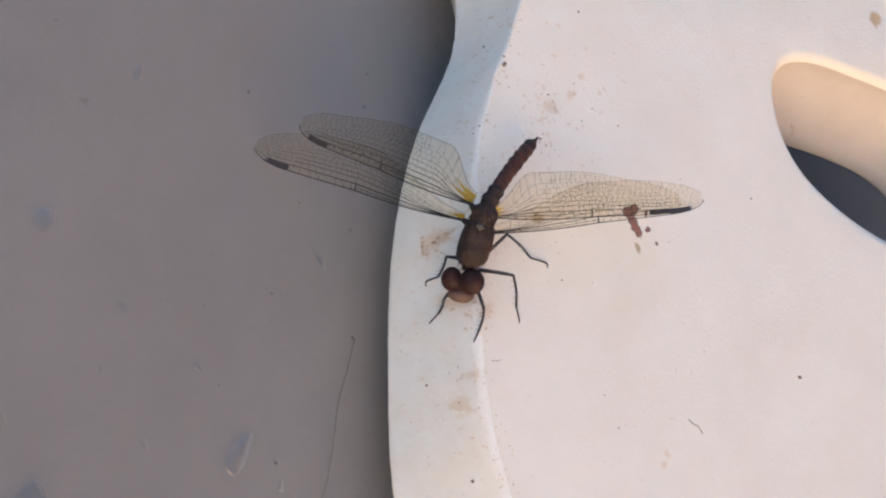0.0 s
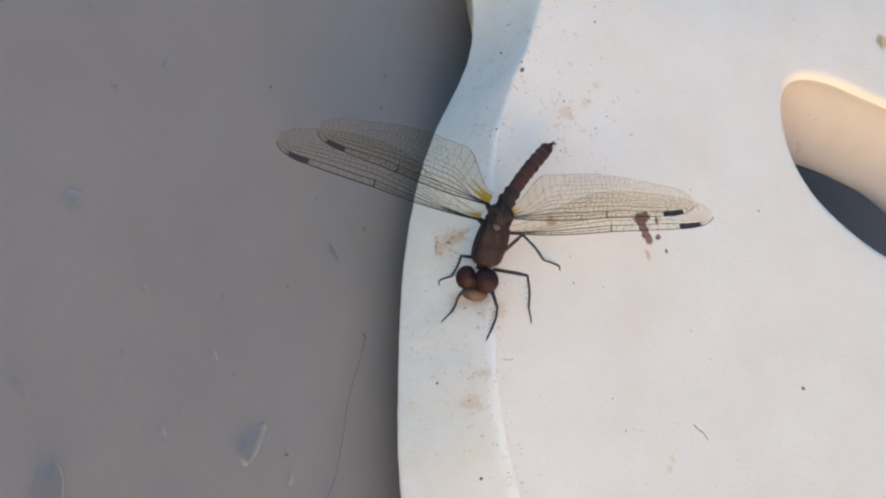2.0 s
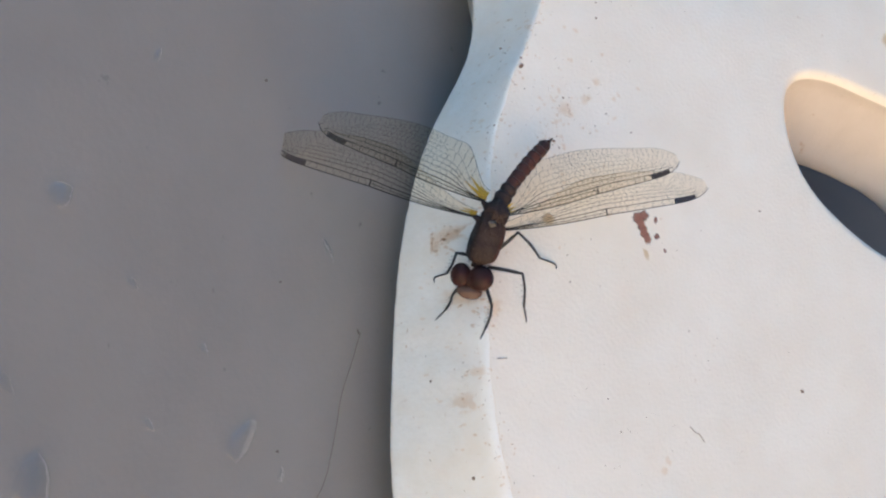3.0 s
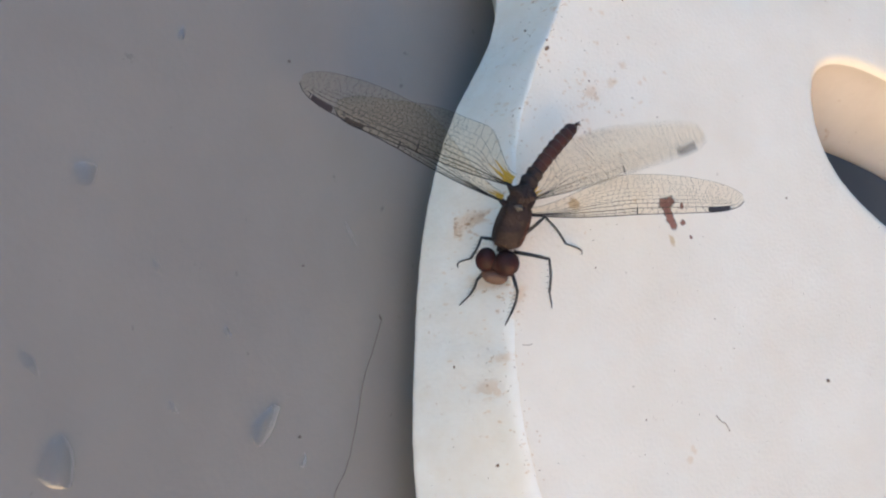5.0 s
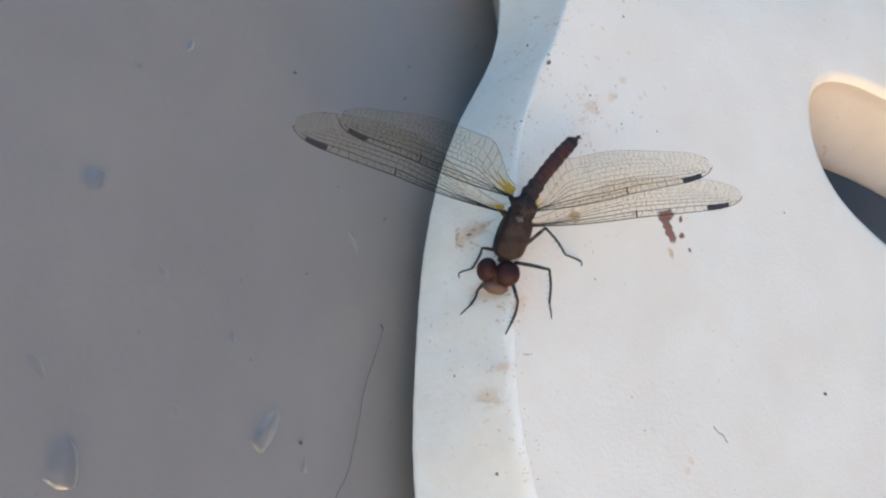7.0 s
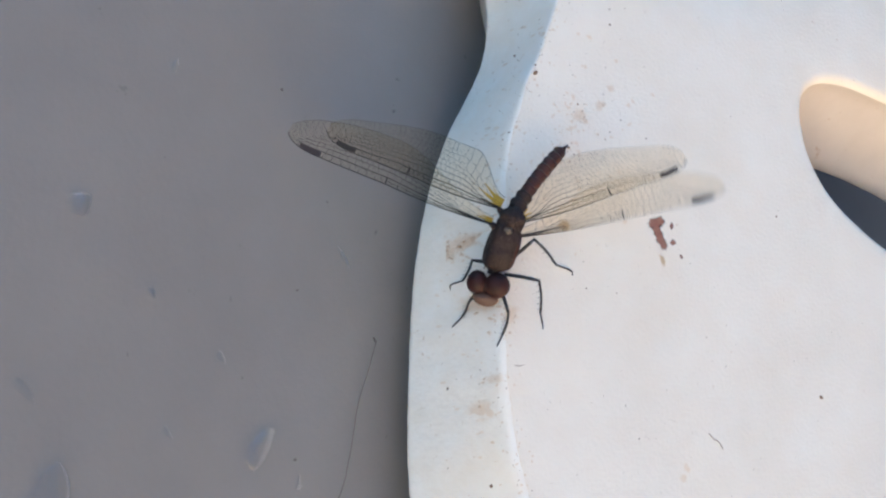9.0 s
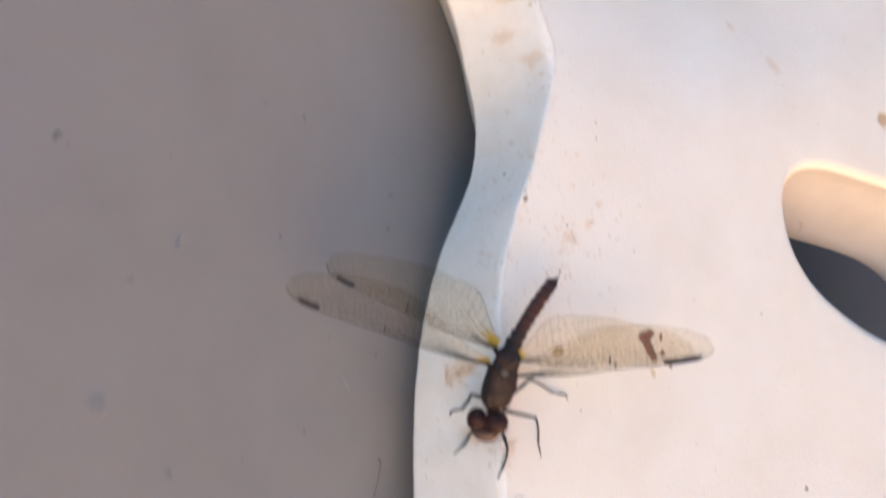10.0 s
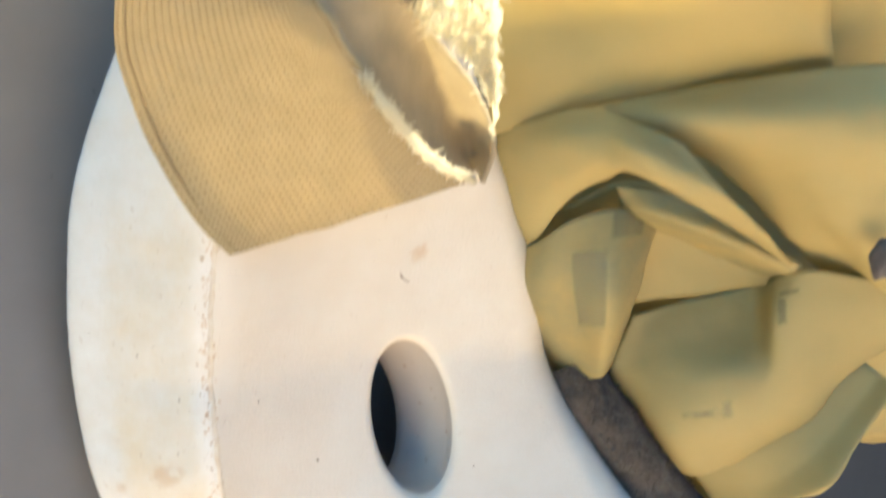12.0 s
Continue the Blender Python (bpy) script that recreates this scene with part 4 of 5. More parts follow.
BAG_MID = [
    [(40.8, 152.7, 15), (56, 157.1, 23), (67.2, 159.8, 30), (80.1, 161.9, 36)],
    [(48.8, 149.9, 20), (57.7, 151.3, 28), (67.6, 152, 34), (79.2, 152.9, 39)],
    [(62.8, 144.9, 19), (69.8, 143.8, 25), (76.2, 143.5, 30), (87.9, 143.5, 34)],
    [(86.7, 131.6, 14), (88, 133.3, 20), (88.9, 132.9, 25), (98.3, 131.7, 28)],
    [(113.6, 116.9, 6), (110.8, 120.3, 12), (110.5, 120, 16), (115.7, 117.2, 18)],
]
BAG_FLAP = [
    [(34, 146, -12), (32.7, 148.4, 2), (35.9, 151.2, 10), (40.2, 152.8, 16), (44.7, 150.7, 23), (50.7, 147.9, 26)],
    [(35.5, 141, -12), (34.2, 143.5, 4), (36.1, 147.3, 14), (40.2, 148.4, 20), (44.4, 145.9, 27), (59.1, 139.9, 28)],
    [(38.5, 135, -13), (37.3, 137.2, 3), (39.1, 142.3, 13), (41.5, 144.4, 20), (48.2, 141.6, 25), (74.2, 132.2, 22)],
    [(43.5, 128, -17), (42.1, 130.4, -2), (42.3, 137.8, 8), (44.9, 141.7, 15), (51.1, 142.4, 18), (82.5, 129.7, 16)],
]
BAG_POCKET = [
    [(47, 136.6, 0), (56.1, 141.7, 6), (69.5, 137.3, 9), (86.5, 128.5, 12)],
    [(54.6, 129.5, -4), (64.8, 132.3, 0), (75.4, 131.1, 4), (86.9, 126.9, 9)],
    [(64.1, 119, -6), (71.9, 120.6, -3), (78.9, 122.4, 1), (87.6, 125.6, 7)],
]
BAG_TONGUE = [
    [(42.5, 128, -13), (42.1, 130.6, 0), (44.8, 135, 6), (51.3, 137.4, 9), (63.9, 136.2, 4)],
    [(43.5, 121, -14), (42.7, 123.6, -1), (46.1, 127.4, 5), (50.4, 128.8, 11), (60.7, 130.9, 6)],
    [(49.5, 112, -20), (48.9, 114.6, -7), (50.4, 118.1, 1), (52.7, 119.4, 8), (60.4, 120.5, 3)],
    [(57.5, 101, -26), (58.1, 103.6, -13), (59.4, 104.6, -8), (60.2, 106.2, -4), (63.9, 108.8, -6)],
]
BAG_FOLD = [
    [(51.6, 141.1, 8), (58.8, 140.3, 12), (70.6, 135.9, 15), (85, 129.8, 16)],
    [(54.4, 137.3, 6), (57.4, 136.6, 13), (68.9, 133.2, 16), (85.9, 127.8, 14)],
    [(59.8, 134.2, 0), (63, 133.9, 4), (76.5, 129.5, 6), (89.3, 125.5, 8)],
]
BAG_BELLY = [
    [(66.9, 116.9, -6), (74.5, 120.1, -3), (82.7, 123, 1), (87.1, 125.1, 4), (84.1, 127.5, 12), (86.9, 129.1, 18), (99.1, 127.7, 20)],
    [(65.4, 107.5, -9), (72, 113.3, -2), (80.7, 115.4, 3), (85.7, 117, 6), (83.6, 119.2, 13), (90.2, 122.2, 17), (102.9, 124.1, 19)],
    [(67.1, 103.4, -11), (71.6, 104.2, 0), (78.5, 106.9, 7), (83.9, 109.1, 10), (87.1, 112.3, 13), (95.7, 116.2, 15), (105.8, 121.4, 18)],
    [(73.7, 96.9, -12), (74.7, 94.6, -1), (82.6, 96.8, 5), (87.5, 100, 8), (94.3, 104.6, 10), (99.8, 111.5, 13), (109.2, 118.9, 16)],
    [(83.8, 86.8, -16), (83.7, 84.7, -6), (91, 88, -2), (95.6, 92.3, 1), (102.1, 98.7, 5), (105.3, 107.5, 9), (113.9, 116.1, 13)],
]
BAG_TUCK = [
    [(82, 89, -12), (89, 91, -5), (96, 96, 0), (101, 104, 4), (108, 112, 8)],
    [(92, 80, -12), (97, 83, -3), (101, 90, 5), (107, 100, 8.5), (112, 109, 11)],
    [(100.4, 72.4, -20), (102, 78, -5), (103, 86, 8), (109.5, 96.9, 10), (114.3, 107.2, 12)],
    [(108, 72, -40), (112, 78, -36), (116, 88, -30), (124, 100, -26), (130, 112, -24)],
]
BAG_BACK = [
    [(54.7, 172.7, 42), (63.1, 174, 42), (81.2, 177.6, 42)],
    [(67.2, 168.2, 31), (76.8, 169.4, 31), (96.1, 173.7, 31)],
    [(81.5, 159.9, 19), (92.3, 161.9, 19), (112, 164.8, 20)],
]
BAG_LINING = [
    [(37.4, 152.2, -4), (54.5, 161.1, 2), (72.7, 166.4, 8), (107.1, 171.8, 14)],
    [(45.9, 132.6, -12), (60.5, 141, -4), (80.7, 142.5, 2), (118.8, 144.9, 8)],
    [(63.4, 109.2, -22), (76.4, 115.4, -14), (93.2, 119.2, -6), (142, 112.3, -4)],
    [(86.4, 94.1, -36), (105, 84.5, -34), (129.1, 81.7, -30), (176.8, 79.8, -28)],
]


def build_bag():
    thing = empty("crumpled_bag", TIPPED, "crumpled yellow plastic bag with faded green print, on the grey floor", "bag")
    for name, rows, amount in (("top_roll", BAG_ROLL, 0.0004), ("back_fold", BAG_BACK, 0.0006), ("middle_fold", BAG_MID, 0.0008), ("side_flap", BAG_FLAP, 0.0006), ("pocket", BAG_POCKET, 0.0006),
                               ("tongue", BAG_TONGUE, 0.0006), ("inner_fold", BAG_FOLD, 0.0005), ("belly", BAG_BELLY, 0.0005), ("tucked_end", BAG_TUCK, 0.0008)):
        part(name, sheet(rows, 10, 0.5, amount, 75, len(name) * 1.7, 0.00006), FADED_PRINT if name in ("tongue", "inner_fold") else YELLOW_SHEET, thing)
    for name, rows, region in (("belly", BAG_BELLY, (0.3, 0.5, 4.0, 4.6)), ("belly", BAG_BELLY, (0.4, 1.1, 4.0, 4.3)), ("belly", BAG_BELLY, (2.4, 2.6, 1.2, 1.8)), ("belly", BAG_BELLY, (2.3, 2.7, 1.9, 2.2)), ("tongue", BAG_TONGUE, (0.7, 2.2, 2.0, 2.9)), ("tongue", BAG_TONGUE, (0.0, 0.6, 2.9, 3.7))):
        part("print_bar", sheet(rows, 10, 0.01, 0.0005 if name == "belly" else 0.0006, 75, len(name) * 1.7, 0.00006, region, 0.05), GREEN_PRINT, thing, "faded grey-green print")
    part("lining", sheet(BAG_LINING, 8, 0.5, 0.0008, 60, 3.0), YELLOW_SHEET, thing)
    bm = bmesh.new()
    egg(bm, Vector((112, 126, -52)) * MM, [Vector((40, 8, -20)) * MM, Vector((-8, 32, 0)) * MM, Vector((14, 0, 32)) * MM], 48, 32, 0.12, 60)
    part("inner_bulk", bm, YELLOW_SHEET, thing)


build_bag()


DARK_STRIP = [
    [(61.3, 112.3, -17), (68.3, 103.3, -14), (79.3, 90.8, -14), (94.3, 78.3, -22), (114.3, 66.3, -40)],
    [(57.8, 108.8, -9), (64.8, 99.8, -6), (75.8, 87.3, -6), (90.8, 74.8, -14), (110.8, 62.8, -32)],
    [(54.3, 105.3, -10), (61.3, 96.3, -7), (72.3, 83.8, -7), (87.3, 71.3, -15), (107.3, 59.3, -33)],
    [(50.8, 101.8, -19), (57.8, 92.8, -16), (68.8, 80.3, -16), (83.8, 67.8, -24), (103.8, 55.8, -42)],
]


def build_strip():
    thing = empty("cloth_strip", TIPPED, "dark brown matted cloth strip under the yellow bag", "cloth strip")
    part("band", sheet(DARK_STRIP, 14, 1.4, 0.0010, 150, 2.0, 0.0003), DARK_CLOTH, thing)
    # short matted hairs on its upper side
    rng = random.Random(12)
    grid = list(zip(*[smooth_curve(list(c), 20) for c in zip(*[smooth_curve([Vector(p) * MM for p in r], 20) for r in DARK_STRIP])]))
    bm = bmesh.new()
    for _ in range(2600):
        row = grid[rng.randrange(len(grid))]
        p = row[rng.randrange(len(row))] + Vector((rng.uniform(-1, 1), rng.uniform(-1, 1), rng.uniform(0, 1.0))) * 0.6 * MM
        way = Vector((rng.uniform(-1, 1), rng.uniform(-1, 1), rng.uniform(0.0, 0.6))).normalized() * rng.uniform(0.8, 2.2) * MM
        bend = Vector((rng.uniform(-1, 1), rng.uniform(-1, 1), rng.uniform(-0.3, 0.3))) * 0.5 * MM
        tube(bm, [p, p + way * 0.5 + bend, p + way], [0.08 * MM, 0.07 * MM, 0.03 * MM], 3, False)
    tagged(part("matted_fuzz", bm, FUZZ_BROWN, thing, "lighter brown matted fuzz"), kind="stuff")


build_strip()


def build_scrap():
    """A small dark curled scrap at the bag's side."""
    bm = bmesh.new()
    egg(bm, (0, 0, 0), [Vector((2.4, 0, 0)) * MM, Vector((0, 3.0, 0)) * MM, Vector((0, 0, 1.3)) * MM], 20, 14, 0.35, 500)
    ob = part("cloth_scrap", bm, DARK_CLOTH)
    ob.matrix_world = TIPPED @ Matrix.Translation(Vector((86, 132.5, 31)) * MM)
    tagged(ob, "small dark brown scrap of cloth caught on the yellow bag", "cloth scrap")


build_scrap()


# ---- small things on the frame and the floor ----
def build_stains():
    """Dried stains and dirt that stick to the frame: parts of it."""
    rng = random.Random(21)

    def stain(name, mat, spots, label, rise=0.02):
        for x, y, size, stretch, turn in spots:
            bm = bmesh.new()
            blot(bm, x, y, size, 0.45, rise, stretch, turn, 30, rng.uniform(0, 50))
            part(name, bm, mat, FRAME, label)
    stain("red_stain", RED_STAIN, [(20.2, 8.5, 0.72, 1.4, 0.15), (20.9, 8.9, 0.50, 1.6, 0.5), (20.55, 7.7, 0.62, 1.3, -1.0), (20.85, 6.9, 0.58, 1.4, -1.0), (21.25, 6.1, 0.52, 1.6, -0.8), (22.7, 8.6, 0.24, 1.8, 1.3), (22.8, 6.5, 0.38, 1.2, 1.0), (24.0, 4.9, 0.20, 1.3, -0.8)], "dried rust-red stain")
    stain("tan_stain", TAN_STAIN, [(21.2, 4.1, 0.34, 2.0, -1.1), (7.4, 6.3, 0.72, 1.05, 0.3), (67.2, 44.5, 1.2, 1.0, 0.3)], "tan blot", 0.015)
    stain("red_speck", RED_STAIN, [(12.7, 57.7, 0.62, 0.5, 0.2), (10.1, 58.7, 0.28, 1.3, 0.6), (9.3, 55.3, 0.25, 1.2, 0.1)], "small dark red speck", 0.05)
    faint = [(9.6, 20.6, 0.8, 1.2, 0.3), (10.4, 20.0, 0.5, 0.8, 1.0), (3.6, 54.0, 0.9, 1.2, 0.2), (3.8, 49.0, 1.1, 0.8, 1.2), (6.3, 44.8, 1.0, 1.6, 1.1), (46.4, 50.2, 0.8, 2.2, -0.9), (40.0, 56.1, 0.6, 1.8, -0.8),
             (-3.4, 3.8, 1.0, 1.8, 0.6), (-4.3, 2.6, 0.7, 1.4, 0.8), (-2.2, 4.1, 0.8, 1.3, 0.3), (-0.6, -12.0, 0.5, 1.3, 0.2), (14.1, 25.2, 0.5, 1.2, 0.4), (12.5, 22.5, 0.6, 1.4, 1.0), (23.7, -20.3, 0.5, 0.8, 0.4), (23.2, -21.5, 0.45, 1.1, 0.6),
             (-22.8, 92.8, 1.0, 0.7, 0.4), (-17.0, 96.0, 1.6, 1.3, 0.5), (21.0, 128.5, 1.2, 1.5, 0.6), (-1.2, -15.4, 0.9, 1.1, 0.4), (-1.9, -3.6, 1.1, 1.2, 0.3), (0.6, -5.0, 0.9, 1.4, 0.8)]
    stain("faint_stain", FAINT_STAIN, faint, "faint brown stain", 0.012)
    bm = bmesh.new()
    for _ in range(90):
        y = rng.gauss(21, 7)
        blot(bm, max(rng.gauss(9, 4.5), np.interp(y, MARKS, RIM_X) + 1.2), y, rng.uniform(0.08, 0.3), 1.0, 0.012, rng.uniform(0.7, 1.6), rng.uniform(0, 3), 10, rng.uniform(0, 50))
    for _ in range(45):
        y = rng.uniform(-22, 8)
        blot(bm, np.interp(y, MARKS, RIM_X) + rng.uniform(1.0, 6.5), y, rng.uniform(0.06, 0.18), 1.0, 0.012, rng.uniform(0.7, 1.4), rng.uniform(0, 3), 10, rng.uniform(0, 50))
    dark = bmesh.new()
    for _ in range(190):
        y = rng.uniform(-26, 46)
        o, r = np.interp(y, MARKS, RIM_X), np.interp(y, MARKS, RIDGE_X)
        x = r + rng.gauss(-0.4, 1.3)
        if x > o + 0.8:
            blot(dark, x, y, rng.uniform(0.05, 0.17), 1.0, 0.012, rng.uniform(0.6, 1.4), rng.uniform(0, 3), 8, rng.uniform(0, 50))
    ridge = bmesh.new()
    for _ in range(260):
        y = rng.uniform(52, 132)
        blot(ridge, np.interp(y, MARKS, RIDGE_X) + rng.gauss(-0.2, 0.5) - abs(rng.gauss(0, 0.5)), y, rng.uniform(0.08, 0.28), 1.0, 0.04, rng.uniform(0.5, 1.2), rng.uniform(0, 3), 8, rng.uniform(0, 50))
    tagged(part("ridge_dirt", ridge, RIDGE_DIRT, FRAME, "brown dirt caught along the rear ridge"), kind="stuff")
    # warm light on the rear rim, laid on as an uneven tint
    warmed = bmesh.new()
    soft = warmed.verts.layers.float.new("soft")
    rows = []
    for y in range(50, 138):
        o, r = np.interp(y, MARKS, RIM_X), np.interp(y, MARKS, RIDGE_X)
        rows.append([])
        for k in range(15):
            x = o + (r - o) * (0.20 + 0.72 * k / 14)
            v = warmed.verts.new((x * MM, y * MM, surface(x * MM, y * MM) + 0.06 * MM))
            patch = 0.55 + 0.55 * noise.noise((x * 0.16, y * 0.16, 4)) + 0.35 * noise.noise((x * 0.5, y * 0.5, 9))
            v[soft] = max(0.0, patch) * min(1, k / 2.5, (14 - k) / 2.0) * ease(50, 62, y) * (1 - ease(130, 137, y))
            rows[-1].append(v)
    for one, two in zip(rows, rows[1:]):
        for k in range(14):
            warmed.faces.new((one[k], one[k + 1], two[k + 1], two[k]))
    tagged(part("warm_tint", warmed, RIM_WARM_TINT, FRAME, "uneven warm tint on the rear rim, put in for warm light"), kind="stuff")
    for cx, cy, sx, sy, count in ((-3.4, 3.4, 0.9, 1.0, 26), (-0.4, -5.0, 0.9, 1.2, 14), (6.8, 15.5, 1.3, 1.2, 18), (8.5, 21.0, 2.0, 2.0, 22)):
        for _ in range(count):
            blot(dark, rng.gauss(cx, sx), rng.gauss(cy, sy), rng.uniform(0.04, 0.16), 1.0, 0.012, rng.uniform(0.6, 2.0), rng.uniform(0, 3), 8, rng.uniform(0, 50))
    tagged(part("dirt_speckle", dark, RIM_DIRT, FRAME, "brown speckle of dirt along the ridge"), kind="stuff")
    tagged(part("stain_speckle", bm, FAINT_STAIN, FRAME, "faint brown speckle"), kind="stuff")
    # specks of dirt that stand apart
    named = [(39.6, 12.5, 0.22), (10.4, -0.8, 0.15), (45.0, -10.7, 0.36), (19.2, 19.5, 0.16), (13.9, 19.3, 0.14), (8.0, 16.1, 0.24), (8.8, 15.4, 0.16), (7.9, 15.6, 0.12), (3.4, 24.8, 0.42), (3.4, 25.9, 0.2), (0.2, 16.6, 0.2), (-0.3, 15.8, 0.18),
             (3.2, 29.4, 0.28), (6.4, 63.0, 0.2), (15.0, 65.4, 0.2), (13.2, 57.9, 0.55), (6.5, 94.4, 0.34), (-4.6, 106.2, 0.25), (-16.1, 107.7, 0.2), (-15.8, 99.5, 0.18), (-21.7, 113.6, 0.18), (36.5, 89.6, 0.22), (14.1, 36.3, 0.16), (14.1, 34.1, 0.22),
             (27.3, -4.8, 0.13), (30.1, -8.1, 0.11), (15.5, -13.8, 0.13), (17.2, -17.4, 0.16), (-3.6, -12.8, 0.2), (0.2, -23.2, 0.3), (28.3, 13.7, 0.14), (9.3, 22.0, 0.2), (15.5, 21.2, 0.14), (18.2, 124.2, 0.2)]
    shared = []
    for k in range(4):
        bm = bmesh.new()
        egg(bm, (0, 0, 0), [Vector((1, 0, 0)), Vector((0, 0.75, 0)), Vector((0, 0, 0.5))], 8, 6, 0.5, 1.3 + k)
        ob = part("dirt_speck", bm, DIRT, FRAME)
        shared.append(ob.data)
        bpy.data.objects.remove(ob)
    for k, (x, y, size) in enumerate(named):
        ob = new("dirt_speck", shared[k % 4])
        ob.parent = FRAME
        ob.matrix_basis = Matrix.Translation((x * MM, y * MM, surface(x * MM, y * MM) + size * 0.25 * MM)) @ Matrix.Rotation(k * 1.3, 4, "Z") @ Matrix.Scale(0.8 * size * MM, 4)
    # fine grit too small to count
    bm = bmesh.new()
    spread = [(rng.gauss(7, 6), rng.gauss(18, 12), 1) for _ in range(110)] + [(rng.uniform(-6, 70), rng.uniform(-28, 70), 0) for _ in range(330)] + [(rng.uniform(-30, 34), rng.uniform(70, 135), 0) for _ in range(240)]
    marks = np.arange(-24, 130, 0.5)
    for y in marks:
        spread.append((np.interp(y, MARKS, RIDGE_X) + rng.gauss(-0.6, 0.9), y, 1))
    for x, y, near in spread:
        o = np.interp(y, MARKS, RIM_X)
        if x < o + 0.6:
            continue
        s = rng.choice((0.035, 0.05, 0.06, 0.09 if near else 0.06))
        p = Vector((x * MM, y * MM, surface(x * MM, y * MM)))
        q = [bm.verts.new(p + Vector((s * math.cos(a) * MM * rng.uniform(0.6, 1.4), s * math.sin(a) * MM * rng.uniform(0.6, 1.4), 0.01 * MM))) for a in (0.3, 1.6, 2.9, 4.4)]
        t = bm.verts.new(p + Vector((0, 0, 0.6 * s * MM)))
        for k in range(4):
            bm.faces.new((q[k], q[(k + 1) % 4], t))
    tagged(part("grit", bm, DIRT, FRAME, "fine brown grit"), kind="stuff")


build_stains()


def build_hair(name, points, thick, label):
    """A loose fibre lying on the frame."""
    bm = bmesh.new()
    line = smooth_curve([Vector((x * MM, y * MM, surface(x * MM, y * MM) + (thick + 0.05) * MM)) for x, y in points], 6)
    tube(bm, line, thick * MM, 5)
    ob = part(name, bm, DIRT)
    ob.matrix_world = TIPPED
    tagged(ob, label, "fibre", group="loose fibres")


build_hair("fibre", [(27.0, -16.2), (27.8, -16.9), (28.3, -17.0), (29.0, -17.9)], 0.05, "short brown curved fibre lying on the white plastic")
build_hair("fibre", [(1.2, -10.5), (1.8, -10.5), (2.4, -10.35)], 0.035, "short brown fibre lying on the white plastic")
build_hair("fibre", [(17.8, 125.0), (18.6, 124.0), (19.8, 123.4)], 0.07, "short curled grey fibre lying on the white plastic")


def floor_point(x, y):
    """A place of the floor under a point of the frame's space, millimetres."""
    p = TIPPED @ Vector((x * MM, y * MM, (-20.8 - 0.58 * x) * MM))
    return Vector((p.x, p.y, floor_height(p.x, p.y)))


def build_flake(x, y, size, stretch, turn, seed, mat, name, label):
    """A curled chip lying on the floor."""
    bm = bmesh.new()
    ring = []
    for k in range(16):
        a = 2 * math.pi * k / 16
        r = size * (1 + 0.7 * noise.noise((1.8 * math.cos(a) + seed, 1.8 * math.sin(a), seed)))
        px, py = r * math.cos(a), r * math.sin(a) * stretch
        ring.append((px * math.cos(turn) - py * math.sin(turn), px * math.sin(turn) + py * math.cos(turn)))
    top = [bm.verts.new((px * MM, py * MM, (0.09 + 0.05 * (px * px + py * py) / size / size) * MM)) for px, py in ring]
    low = [bm.verts.new((px * MM, py * MM, 0.04 * MM)) for px, py in ring]
    bm.faces.new(top)
    bm.faces.new(low[::-1])
    for k in range(16):
        n = (k + 1) % 16
        bm.faces.new((low[k], low[n], top[n], top[k]))
    ob = part(name, bm, mat, smooth=False)
    ob.matrix_world = Matrix.Translation(floor_point(x, y))
    tagged(ob, label, "chip", group="chips on the floor")


for x, y, size, stretch, turn in ((-39.6, 59.7, 0.8, 0.35, 1.4), (-31.6, 63.5, 0.4, 0.6, 0.2)):
    build_flake(x, y, size, stretch, turn, x + y, DULL_FLAKE, "paint_chip", "small pale chip of paint lying on the grey floor")
for x, y, size, stretch, turn in ((-21.3, -3.3, 0.2, 0.5, 0.4), (-10.0, -6.8, 0.3, 0.4, -0.9), (-25.5, 18.7, 0.18, 0.9, 0.2), (-38.8, 52.6, 0.22, 0.8, 0.2), (-19.8, -21.3, 0.22, 0.7, 0.5)):
    build_flake(x, y, size, stretch, turn, x + y, FLOOR_DIRT, "dirt_chip", "small dark chip of dirt lying on the grey floor")


def build_drop(x, y, long, wide, turn, seed):
    """A flat water drop on the floor: long and wide are half-sizes in millimetres, narrower at one end."""
    bm = bmesh.new()
    rings = []
    for k in range(9):
        b = 0.5 * math.pi * k / 8
        ring = []
        for i in range(28):
            a = 2 * math.pi * i / 28
            r = 1 + 0.22 * noise.noise((1.6 * math.cos(a) + seed, 1.6 * math.sin(a), seed))
            px, py = long * r * math.cos(a), wide * r * math.sin(a) * (1 - 0.45 * math.cos(a))
            px, py = px * math.cos(b), py * math.cos(b)
            ring.append(bm.verts.new(((px * math.cos(turn) - py * math.sin(turn)) * MM, (px * math.sin(turn) + py * math.cos(turn)) * MM, 0.30 * wide * math.sin(b) * MM)) if k < 8 or i == 0 else None)
        rings.append(ring)
    for one, two in zip(rings, rings[1:]):
        for i in range(28):
            n = (i + 1) % 28
            bm.faces.new((one[i], one[n], two[n], two[i]) if two[1] else (one[i], one[n], two[0]))
    ob = part("water_drop", bm, WATER)
    ob.matrix_world = Matrix.Translation((x * MM, y * MM, floor_height(x * MM, y * MM) + 0.0001))
    tagged(ob, "clear water drop lying on the grey floor", "water drop", group="water drops")


